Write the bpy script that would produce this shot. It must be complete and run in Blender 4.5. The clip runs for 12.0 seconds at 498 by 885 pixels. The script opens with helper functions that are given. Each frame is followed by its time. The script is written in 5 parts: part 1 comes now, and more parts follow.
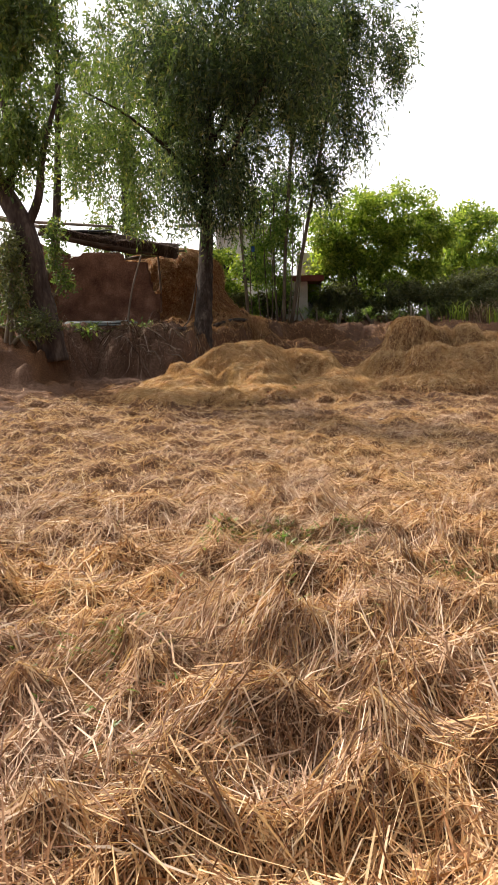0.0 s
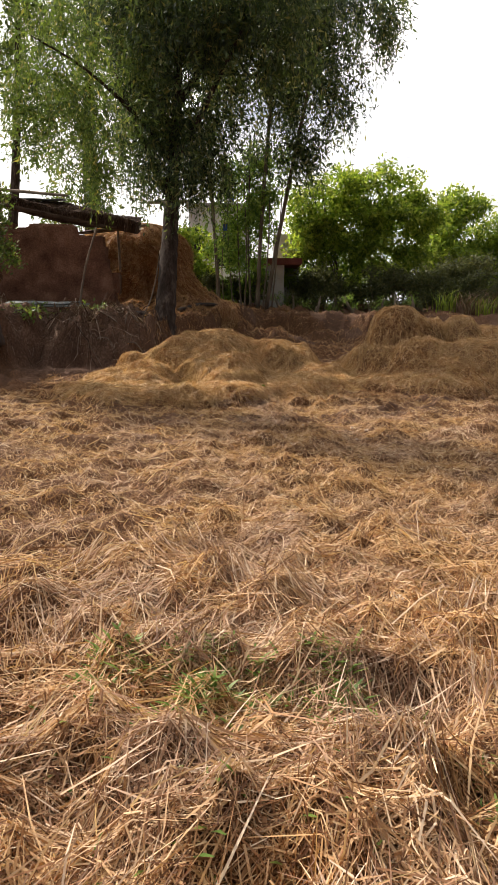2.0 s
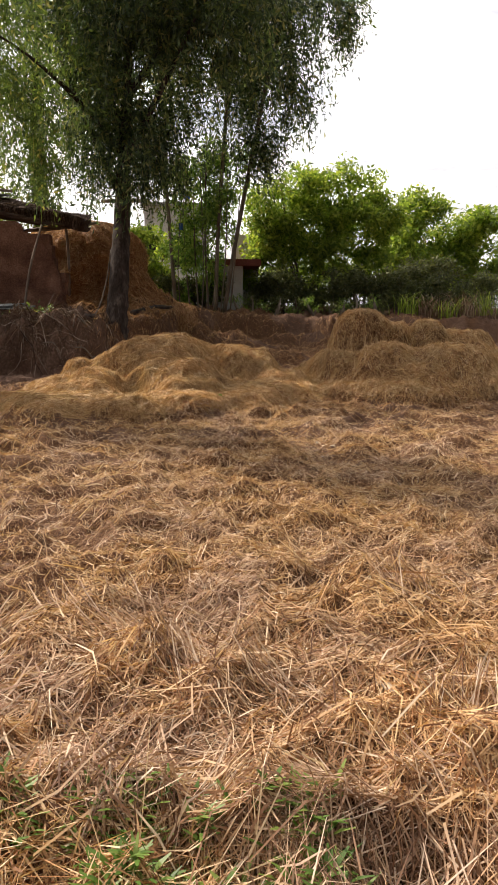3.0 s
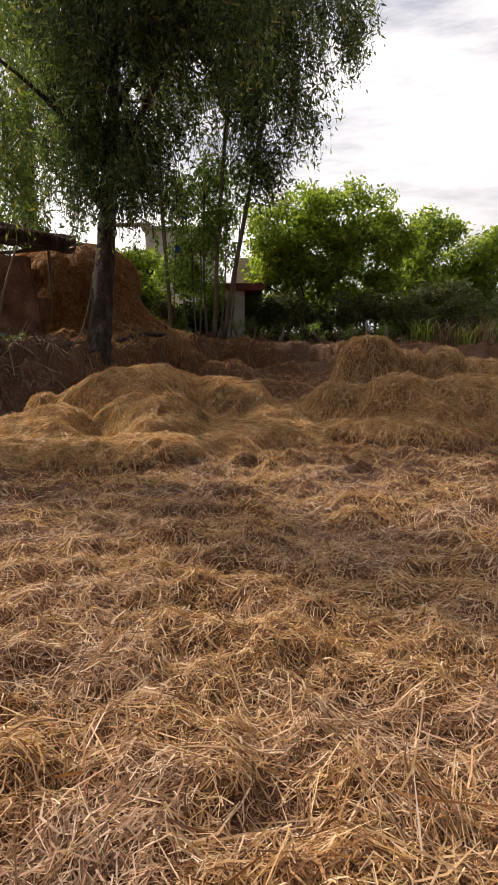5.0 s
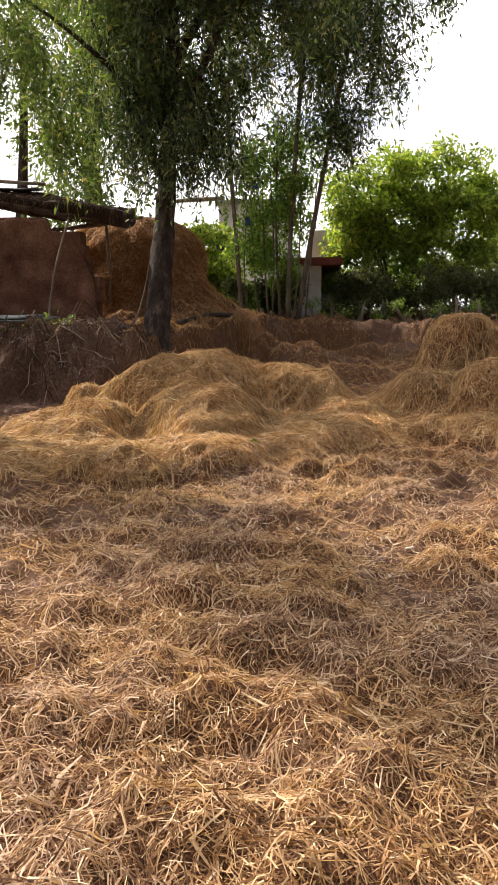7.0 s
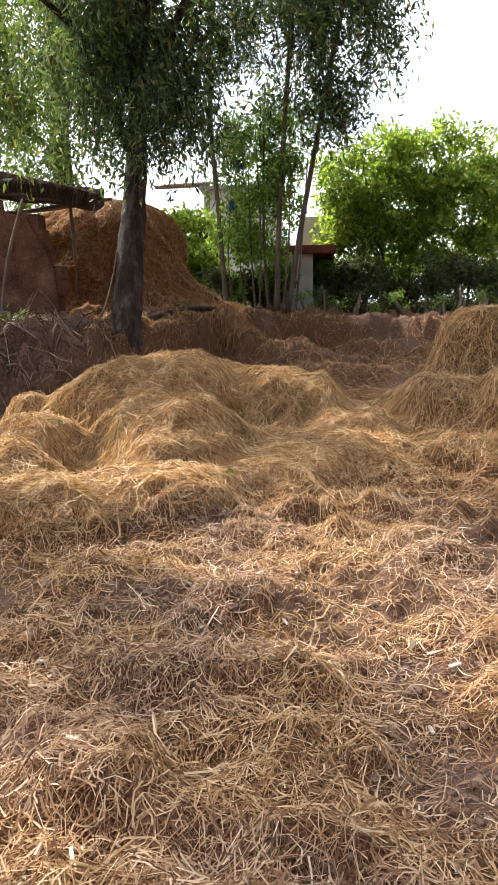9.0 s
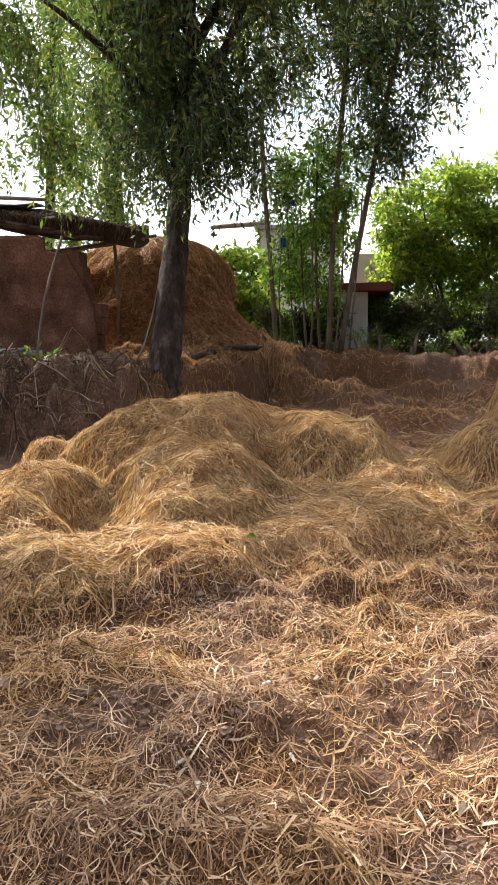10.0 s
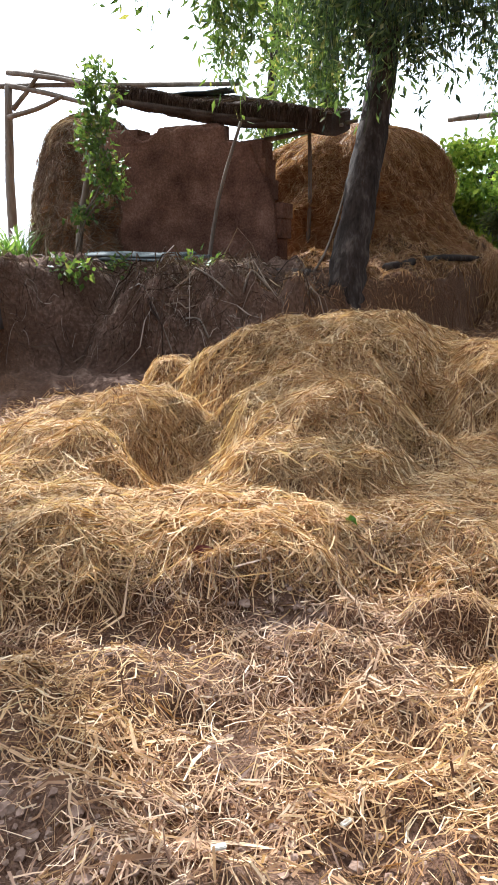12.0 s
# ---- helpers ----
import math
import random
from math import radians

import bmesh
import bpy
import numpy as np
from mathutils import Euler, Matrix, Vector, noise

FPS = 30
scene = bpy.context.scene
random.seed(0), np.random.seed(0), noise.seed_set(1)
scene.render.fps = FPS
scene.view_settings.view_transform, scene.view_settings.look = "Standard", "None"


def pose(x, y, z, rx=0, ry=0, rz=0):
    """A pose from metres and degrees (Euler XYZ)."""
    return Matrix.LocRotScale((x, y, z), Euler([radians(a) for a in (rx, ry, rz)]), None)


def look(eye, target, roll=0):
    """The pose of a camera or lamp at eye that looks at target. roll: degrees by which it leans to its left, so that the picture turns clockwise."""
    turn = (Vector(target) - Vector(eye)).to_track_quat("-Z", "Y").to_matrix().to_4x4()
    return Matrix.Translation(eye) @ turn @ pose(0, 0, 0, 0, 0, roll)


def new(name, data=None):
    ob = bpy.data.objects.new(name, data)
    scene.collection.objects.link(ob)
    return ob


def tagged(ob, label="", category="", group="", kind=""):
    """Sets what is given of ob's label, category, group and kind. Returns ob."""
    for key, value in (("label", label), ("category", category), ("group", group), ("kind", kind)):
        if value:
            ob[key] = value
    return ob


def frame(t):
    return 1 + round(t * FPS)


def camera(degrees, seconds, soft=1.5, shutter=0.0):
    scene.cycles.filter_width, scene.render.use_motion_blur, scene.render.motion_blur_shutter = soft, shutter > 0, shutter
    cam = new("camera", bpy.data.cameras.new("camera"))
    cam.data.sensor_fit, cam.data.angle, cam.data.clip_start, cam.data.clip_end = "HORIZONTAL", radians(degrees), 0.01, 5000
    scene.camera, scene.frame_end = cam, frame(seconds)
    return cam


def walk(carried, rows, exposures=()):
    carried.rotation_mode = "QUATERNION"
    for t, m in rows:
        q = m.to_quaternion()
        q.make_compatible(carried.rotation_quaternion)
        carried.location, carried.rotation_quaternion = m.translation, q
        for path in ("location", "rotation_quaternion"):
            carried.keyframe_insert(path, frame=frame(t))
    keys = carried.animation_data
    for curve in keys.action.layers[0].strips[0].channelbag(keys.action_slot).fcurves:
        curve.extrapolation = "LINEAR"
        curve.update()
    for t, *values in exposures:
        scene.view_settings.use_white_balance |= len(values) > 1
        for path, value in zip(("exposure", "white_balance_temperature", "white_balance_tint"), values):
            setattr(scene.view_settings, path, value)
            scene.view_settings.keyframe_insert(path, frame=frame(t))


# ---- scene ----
cam = camera(38.6, 12.0, soft=1.4)
METRES, EYE, TILT, LEAN, TURN = 9.868, 1.5, 0.0, 0.0, 2.0
ROWS = [
    (0.0, 0.0, 0.0, 0.0, -0.19, -9.85, 1.11),
    (0.5, 0.0063, 0.0551, -0.0033, 0.03, -8.31, 0.64),
    (1.0, 0.0091, 0.1124, -0.0028, -1.86, -7.63, 1.04),
    (1.5, 0.0154, 0.1514, -0.0014, -2.4, -10.38, 0.98),
    (2.0, 0.024, 0.1931, -0.0006, -1.92, -10.99, -0.47),
    (2.5, 0.029, 0.2352, -0.0022, -3.42, -8.01, -1.2),
    (3.0, 0.0338, 0.2751, 0.0006, -5.09, -10.8, -0.56),
    (3.5, 0.0475, 0.3166, 0.0035, -2.97, -7.65, 0.42),
    (5.5, 0.091, 0.4724, 0.0006, -4.47, -9.55, -0.21),
    (6.0, 0.0981, 0.5094, 0.0048, -5.37, -10.33, 2.66),
    (6.5, 0.1048, 0.5444, 0.0023, -1.1, -9.97, 1.84),
    (7.0, 0.1103, 0.5799, 0.003, 2.55, -10.38, 0.53),
    (7.5, 0.1073, 0.6229, 0.0027, 1.2, -9.13, 0.76),
    (9.5, 0.1251, 0.7794, 0.0029, 2.7, -11.25, 0.75),
    (10.0, 0.1358, 0.8197, 0.0025, 6.62, -7.78, 0.69),
    (10.5, 0.1414, 0.8625, -0.0015, 9.37, -7.56, -0.06),
    (11.0, 0.147, 0.8998, -0.0031, 14.11, -10.93, 0.67),
    (11.5, 0.16, 0.9405, -0.0054, 23.48, -12.32, 1.2),
    (12.0, 0.1712, 0.9761, -0.0068, 25.28, -14.4, -0.32),
]
walk(cam, [(t, pose(0, 0, EYE, TILT, LEAN, TURN) @ pose(METRES * x, METRES * y, METRES * z, 90 + pitch, roll, yaw)) for t, x, y, z, yaw, pitch, roll in ROWS], exposures=[(0.0, 0.52, 6350, 14), (0.5, 0.44, 6420, 14), (3.5, 0.23, 6500, 15), (5.5, -0.08, 6500, 17), (6.0, 0.05, 6500, 16), (6.5, 0.24, 6750, 17), (7.0, 0.55, 6350, 15), (9.5, 0.98, 5750, 11), (10.0, 0.87, 5850, 11), (10.5, 1.03, 5450, 8), (11.0, 0.9, 5600, 10), (11.5, 0.7, 5700, 10), (12.0, 1.08, 5350, 8)])

# ---- world, sun, exposure ----
SUN_AZ, SUN_EL = 48.0, 40.0        # degrees to the left of +y, and above the horizon
world = bpy.data.worlds.new("world")
scene.world = world
world.use_nodes = True
wn, wl = world.node_tree.nodes, world.node_tree.links
bg = wn["Background"]
sky = wn.new("ShaderNodeTexSky")
sky.sky_type, sky.sun_disc = "NISHITA", False
sky.sun_elevation, sky.sun_rotation = radians(SUN_EL), radians(360 - SUN_AZ)
sky.dust_density, sky.air_density = 3.0, 1.2
wco = wn.new("ShaderNodeTexCoord")
wmap = wn.new("ShaderNodeMapping")
wmap.inputs["Scale"].default_value = (1.0, 1.0, 4.5)
cloud = wn.new("ShaderNodeTexNoise")
cloud.inputs["Scale"].default_value, cloud.inputs["Detail"].default_value = 2.6, 7.0
cloud.inputs["Roughness"].default_value = 0.6
cramp = wn.new("ShaderNodeValToRGB")
cramp.color_ramp.elements[0].position, cramp.color_ramp.elements[1].position = 0.28, 0.52
wdot = wn.new("ShaderNodeVectorMath")
wdot.operation = "DOT_PRODUCT"
wdot.inputs[1].default_value = (-math.sin(radians(SUN_AZ)) * math.cos(radians(SUN_EL)), math.cos(radians(SUN_AZ)) * math.cos(radians(SUN_EL)), math.sin(radians(SUN_EL)))
haze = wn.new("ShaderNodeMapRange")          # thin cloud scatters most light forward, near the sun
haze.inputs["From Min"].default_value, haze.inputs["From Max"].default_value = -0.4, 0.75
haze.inputs["To Min"].default_value, haze.inputs["To Max"].default_value = 1.2, 15.5
haze.interpolation_type = "SMOOTHSTEP"
tone = wn.new("ShaderNodeMixRGB")
tone.blend_type = "MULTIPLY"
tone.inputs["Fac"].default_value = 1.0
tone.inputs["Color2"].default_value = (1.0, 0.975, 0.94, 1)
cmix = wn.new("ShaderNodeMixRGB")
wl.new(wco.outputs["Generated"], wmap.inputs["Vector"])
wl.new(wmap.outputs[0], cloud.inputs["Vector"])
wl.new(cloud.outputs["Fac"], cramp.inputs[0])
wl.new(wco.outputs["Generated"], wdot.inputs[0])
wl.new(wdot.outputs["Value"], haze.inputs["Value"])
wl.new(haze.outputs[0], tone.inputs["Color1"])
wl.new(cramp.outputs[0], cmix.inputs["Fac"])
wl.new(sky.outputs[0], cmix.inputs["Color1"])
wl.new(tone.outputs[0], cmix.inputs["Color2"])
wl.new(cmix.outputs[0], bg.inputs["Color"])
bg.inputs["Strength"].default_value = 0.085

sun = new("sun", bpy.data.lights.new("sun", "SUN"))
sun.data.energy, sun.data.angle, sun.data.color = 5.0, radians(0.6), (1.0, 0.90, 0.76)
sun_dir = Vector((-math.sin(radians(SUN_AZ)) * math.cos(radians(SUN_EL)), math.cos(radians(SUN_AZ)) * math.cos(radians(SUN_EL)), math.sin(radians(SUN_EL))))
sun.matrix_world = look(sun_dir * 60, (0, 0, 0))


# ---- materials ----
def material(name, rough=0.8, spec=0.3):
    m = bpy.data.materials.new(name)
    m.use_nodes = True
    b = m.node_tree.nodes["Principled BSDF"]
    b.inputs["Roughness"].default_value = rough
    b.inputs["Specular IOR Level"].default_value = spec
    return m, m.node_tree.nodes, m.node_tree.links, b


def ramp(nodes, stops):
    r = nodes.new("ShaderNodeValToRGB")
    e = r.color_ramp.elements
    while len(e) < len(stops):
        e.new(0.5)
    for k, (p, c) in enumerate(stops):
        e[k].position, e[k].color = p, (*c, 1)
    return r


def grainy(name, stops, scale=6.0, fine=60.0, bump=0.3, rough=0.85, spec=0.25, stretch=(1, 1, 1), piece=False, metal=0.0):
    """A surface whose colour and relief vary at two scales."""
    m, n, l, b = material(name, rough, spec)
    b.inputs["Metallic"].default_value = metal
    co = n.new("ShaderNodeTexCoord")
    mp = n.new("ShaderNodeMapping")
    mp.inputs["Scale"].default_value = stretch
    l.new(co.outputs["Object"], mp.inputs[0])
    big, small = n.new("ShaderNodeTexNoise"), n.new("ShaderNodeTexNoise")
    big.inputs["Scale"].default_value, small.inputs["Scale"].default_value = scale, fine
    big.inputs["Detail"].default_value, small.inputs["Detail"].default_value = 5, 4
    l.new(mp.outputs[0], big.inputs["Vector"])
    l.new(mp.outputs[0], small.inputs["Vector"])
    mix = n.new("ShaderNodeMath")
    mix.operation = "MULTIPLY_ADD"
    mix.inputs[1].default_value = 0.4
    l.new(small.outputs["Fac"], mix.inputs[0])
    add = n.new("ShaderNodeMath")
    add.operation = "MULTIPLY_ADD"
    add.inputs[1].default_value = 0.7
    add.inputs[2].default_value = -0.05
    l.new(big.outputs["Fac"], add.inputs[0])
    l.new(add.outputs[0], mix.inputs[2])
    r = ramp(n, stops)
    last = mix
    if piece:
        info = n.new("ShaderNodeObjectInfo")
        off = n.new("ShaderNodeMath")
        off.operation = "MULTIPLY_ADD"
        off.inputs[1].default_value = 0.25
        l.new(info.outputs["Random"], off.inputs[0])
        l.new(mix.outputs[0], off.inputs[2])
        sub = n.new("ShaderNodeMath")
        sub.operation = "SUBTRACT"
        sub.inputs[1].default_value = 0.12
        l.new(off.outputs[0], sub.inputs[0])
        last = sub
    l.new(last.outputs[0], r.inputs[0])
    l.new(r.outputs[0], b.inputs["Base Color"])
    bp = n.new("ShaderNodeBump")
    bp.inputs["Strength"].default_value, bp.inputs["Distance"].default_value = bump, 0.03
    l.new(mix.outputs[0], bp.inputs["Height"])
    l.new(bp.outputs[0], b.inputs["Normal"])
    return m


def thin(name, stops, passing=0.35, rough=0.45, spec=0.4, warm=1.0, patch=None, size=1.3):
    """Leaves and stalks: each piece its own shade, and some light passes through."""
    m, n, l, b = material(name, rough, spec)
    geo = n.new("ShaderNodeNewGeometry")
    r = ramp(n, stops)
    l.new(geo.outputs["Random Per Island"], r.inputs[0])
    if patch:
        co = n.new("ShaderNodeTexCoord")
        pn = n.new("ShaderNodeTexNoise")
        pn.inputs["Scale"].default_value, pn.inputs["Detail"].default_value = size, 4
        l.new(co.outputs["Object"], pn.inputs["Vector"])
        pr = ramp(n, [(0.42, (0, 0, 0)), (0.62, (1, 1, 1))])
        l.new(pn.outputs["Fac"], pr.inputs[0])
        other = ramp(n, patch)
        l.new(geo.outputs["Random Per Island"], other.inputs[0])
        both = n.new("ShaderNodeMixRGB")
        l.new(pr.outputs[0], both.inputs["Fac"])
        l.new(r.outputs[0], both.inputs["Color1"])
        l.new(other.outputs[0], both.inputs["Color2"])
        r = both
    l.new(r.outputs[0], b.inputs["Base Color"])
    tr = n.new("ShaderNodeBsdfTranslucent")
    gain = n.new("ShaderNodeMixRGB")
    gain.blend_type = "MULTIPLY"
    gain.inputs["Fac"].default_value = 1.0
    gain.inputs["Color2"].default_value = (1.5 * warm, 1.5, 0.9, 1)
    l.new(r.outputs[0], gain.inputs["Color1"])
    l.new(gain.outputs[0], tr.inputs["Color"])
    mx = n.new("ShaderNodeMixShader")
    mx.inputs[0].default_value = passing
    out = n["Material Output"]
    l.new(b.outputs[0], mx.inputs[1])
    l.new(tr.outputs[0], mx.inputs[2])
    l.new(mx.outputs[0], out.inputs[0])
    return m


GREY_STALKS = [(0.0, (0.12, 0.063, 0.038)), (0.35, (0.31, 0.178, 0.105)), (0.75, (0.55, 0.385, 0.26)), (1.0, (0.72, 0.58, 0.44))]
M_STRAW = thin("straw", [(0.0, (0.09, 0.036, 0.016)), (0.3, (0.345, 0.17, 0.07)), (0.6, (0.61, 0.39, 0.19)), (0.9, (0.73, 0.52, 0.29)), (1.0, (0.82, 0.66, 0.46))], 0.2, 0.6, 0.2, 1.03, patch=GREY_STALKS)
M_STRAW_SHORT = thin("short trodden straw", [(0.0, (0.09, 0.042, 0.02)), (0.35, (0.36, 0.20, 0.09)), (0.65, (0.575, 0.375, 0.185)), (0.92, (0.73, 0.53, 0.31)), (1.0, (0.82, 0.69, 0.48))], 0.2, 0.6, 0.2, 1.03, patch=[(0.0, (0.10, 0.055, 0.038)), (0.4, (0.36, 0.22, 0.14)), (0.75, (0.57, 0.39, 0.25)), (1.0, (0.76, 0.61, 0.45))])
M_STRAW_GREY = thin("weathered stalks", GREY_STALKS, 0.18, 0.6, 0.22)
M_HEAP = thin("heaped straw", [(0.0, (0.14, 0.062, 0.025)), (0.25, (0.385, 0.212, 0.09)), (0.65, (0.62, 0.40, 0.195)), (0.9, (0.72, 0.53, 0.30)), (1.0, (0.82, 0.66, 0.44))], 0.2, 0.65, 0.15, 1.0, patch=[(0.0, (0.15, 0.078, 0.036)), (0.5, (0.47, 0.30, 0.145)), (1.0, (0.72, 0.55, 0.33))], size=1.8)
M_STACK = thin("old stacked straw", [(0.0, (0.16, 0.07, 0.03)), (0.4, (0.365, 0.195, 0.092)), (0.8, (0.53, 0.325, 0.16)), (1.0, (0.66, 0.46, 0.27))], 0.2, 0.6, 0.2)
M_STACK_CORE = grainy("old straw packed", [(0.25, (0.13, 0.055, 0.024)), (0.5, (0.28, 0.13, 0.052)), (0.75, (0.42, 0.22, 0.09))], 5, 45, 1.0)
M_ADOBE = grainy("adobe", [(0.3, (0.06, 0.029, 0.019)), (0.5, (0.15, 0.076, 0.05)), (0.7, (0.27, 0.155, 0.105))], 2.6, 34, 1.0, 0.95, 0.1, piece=False)
M_MORTAR = grainy("mud mortar", [(0.3, (0.08, 0.044, 0.031)), (0.7, (0.17, 0.095, 0.066))], 3, 50, 0.8, 0.95, 0.1)
M_BARK = grainy("bark", [(0.3, (0.016, 0.011, 0.008)), (0.5, (0.046, 0.034, 0.027)), (0.7, (0.125, 0.098, 0.08))], 9, 34, 1.0, 0.9, 0.15, (1, 1, 0.25))
M_BARK_DARK = grainy("dark bark", [(0.3, (0.025, 0.018, 0.015)), (0.5, (0.065, 0.048, 0.04)), (0.7, (0.14, 0.11, 0.09))], 5, 22, 1.0, 0.9, 0.15, (1, 1, 0.3))
M_STEM = grainy("smooth stem bark", [(0.25, (0.07, 0.055, 0.04)), (0.5, (0.15, 0.12, 0.085)), (0.75, (0.26, 0.22, 0.16))], 7, 30, 0.4, 0.8, 0.2, (1, 1, 0.3))
M_WOOD = grainy("weathered wood", [(0.25, (0.10, 0.075, 0.055)), (0.5, (0.21, 0.165, 0.125)), (0.75, (0.35, 0.29, 0.23))], 6, 35, 0.5, 0.85, 0.2, (1, 1, 0.2))
M_TIN = grainy("weathered sheet", [(0.3, (0.06, 0.065, 0.062)), (0.5, (0.14, 0.155, 0.15)), (0.72, (0.26, 0.28, 0.27))], 6, 40, 0.3, 0.75, 0.3)
M_THATCH = grainy("dark thatch", [(0.25, (0.03, 0.019, 0.013)), (0.5, (0.062, 0.04, 0.028)), (0.75, (0.11, 0.075, 0.055))], 4, 40, 1.0, 0.95, 0.1, (1, 0.3, 1))
M_WHITE = grainy("whitewashed plaster", [(0.25, (0.42, 0.41, 0.38)), (0.5, (0.62, 0.61, 0.58)), (0.75, (0.75, 0.74, 0.71))], 2, 25, 0.15, 0.85, 0.2)
M_GREY = grainy("grey concrete", [(0.25, (0.22, 0.21, 0.20)), (0.5, (0.34, 0.33, 0.31)), (0.75, (0.45, 0.44, 0.42))], 2, 25, 0.2, 0.9, 0.2)
M_RED = grainy("red oxide slab", [(0.25, (0.12, 0.04, 0.03)), (0.5, (0.20, 0.065, 0.05)), (0.75, (0.28, 0.11, 0.08))], 3, 25, 0.2, 0.8, 0.2)
M_DARK = grainy("dark opening", [(0.3, (0.02, 0.018, 0.016)), (0.7, (0.05, 0.045, 0.04))], 3, 20, 0.1, 0.9, 0.1)
M_BLUE = grainy("blue plastic", [(0.3, (0.03, 0.10, 0.35)), (0.7, (0.06, 0.18, 0.50))], 3, 20, 0.05, 0.4, 0.5)
M_THATCH_STRAW = thin("rotted thatch straw", [(0.0, (0.025, 0.014, 0.01)), (0.6, (0.07, 0.042, 0.03)), (1.0, (0.15, 0.10, 0.075))], 0.1, 0.85, 0.1)
M_ROOT = thin("dry roots and creepers", [(0.0, (0.035, 0.02, 0.014)), (0.5, (0.095, 0.056, 0.036)), (0.85, (0.17, 0.108, 0.072)), (1.0, (0.46, 0.38, 0.31))], 0.1, 0.8, 0.15)
M_STALK = thin("dry grey-brown stalks", [(0.0, (0.10, 0.058, 0.038)), (0.5, (0.22, 0.14, 0.095)), (1.0, (0.45, 0.34, 0.25))], 0.2, 0.8, 0.15)
M_CLOD = grainy("dry mud clod", [(0.25, (0.14, 0.09, 0.065)), (0.5, (0.25, 0.165, 0.12)), (0.75, (0.38, 0.275, 0.205))], 9, 60, 0.5, 0.95, 0.1)
M_CHIP = grainy("pale husk", [(0.3, (0.50, 0.43, 0.33)), (0.7, (0.72, 0.66, 0.55))], 20, 90, 0.2, 0.7, 0.3)
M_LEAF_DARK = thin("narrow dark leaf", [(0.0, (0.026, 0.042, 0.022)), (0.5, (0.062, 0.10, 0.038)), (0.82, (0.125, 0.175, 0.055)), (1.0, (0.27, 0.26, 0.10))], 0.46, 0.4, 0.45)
# sunlit yellow-green put into the colour: a lighter copy of the leaf above
M_LEAF_LIT = thin("sunlit-toned leaf", [(0.0, (0.045, 0.08, 0.024)), (0.5, (0.10, 0.16, 0.038)), (0.9, (0.16, 0.225, 0.05)), (1.0, (0.29, 0.27, 0.085))], 0.4, 0.45, 0.4, 1.05)
M_LEAF_SAP = thin("fresh green leaf", [(0.0, (0.08, 0.15, 0.035)), (0.5, (0.17, 0.28, 0.06)), (1.0, (0.34, 0.44, 0.10))], 0.56, 0.4, 0.45)
M_LEAF_BUSH = thin("broad leaf", [(0.0, (0.09, 0.15, 0.026)), (0.5, (0.21, 0.30, 0.048)), (1.0, (0.38, 0.43, 0.085))], 0.62, 0.4, 0.45)
# olive taken darker, to put the shade below the large shrub into the colour
M_LEAF_OLIVE_SHADE = thin("shade-darkened olive leaf", [(0.0, (0.04, 0.052, 0.02)), (0.5, (0.075, 0.09, 0.03)), (1.0, (0.15, 0.155, 0.055))], 0.3, 0.5, 0.35)
M_GRASS = thin("green sprout", [(0.0, (0.08, 0.15, 0.025)), (0.6, (0.14, 0.25, 0.045)), (1.0, (0.25, 0.33, 0.08))], 0.45, 0.45, 0.4)


def ground_material():
    m, n, l, b = material("earth under straw", 0.92, 0.15)
    co = n.new("ShaderNodeTexCoord")
    at = n.new("ShaderNodeAttribute")
    at.attribute_name = "straw"
    n1, n2, n3 = (n.new("ShaderNodeTexNoise") for _ in range(3))
    for node, s, d in ((n1, 1.7, 6), (n2, 26, 6), (n3, 110, 3)):
        node.inputs["Scale"].default_value, node.inputs["Detail"].default_value = s, d
        l.new(co.outputs["Object"], node.inputs["Vector"])
    soil = ramp(n, [(0.3, (0.055, 0.03, 0.02)), (0.5, (0.13, 0.075, 0.05)), (0.72, (0.29, 0.19, 0.135))])
    chaff = ramp(n, [(0.3, (0.035, 0.015, 0.009)), (0.48, (0.115, 0.054, 0.027)), (0.62, (0.23, 0.125, 0.06)), (0.75, (0.38, 0.26, 0.125))])
    mixf = n.new("ShaderNodeMath")
    mixf.operation = "MULTIPLY_ADD"
    mixf.inputs[1].default_value = 0.5
    half = n.new("ShaderNodeMath")
    half.operation = "MULTIPLY"
    half.inputs[1].default_value = 0.5
    l.new(n1.outputs["Fac"], mixf.inputs[0])
    l.new(n2.outputs["Fac"], half.inputs[0])
    l.new(half.outputs[0], mixf.inputs[2])
    l.new(mixf.outputs[0], soil.inputs[0])
    l.new(n3.outputs["Fac"], chaff.inputs[0])
    mx = n.new("ShaderNodeMixRGB")
    l.new(at.outputs["Fac"], mx.inputs["Fac"])
    l.new(soil.outputs[0], mx.inputs["Color1"])
    l.new(chaff.outputs[0], mx.inputs["Color2"])
    l.new(mx.outputs[0], b.inputs["Base Color"])
    bp = n.new("ShaderNodeBump")
    bp.inputs["Strength"].default_value, bp.inputs["Distance"].default_value = 0.9, 0.03
    l.new(n2.outputs["Fac"], bp.inputs["Height"])
    bp2 = n.new("ShaderNodeBump")
    bp2.inputs["Strength"].default_value, bp2.inputs["Distance"].default_value = 0.9, 0.012
    l.new(n3.outputs["Fac"], bp2.inputs["Height"])
    l.new(bp.outputs[0], bp2.inputs["Normal"])
    l.new(bp2.outputs[0], b.inputs["Normal"])
    return m


M_GROUND = ground_material()


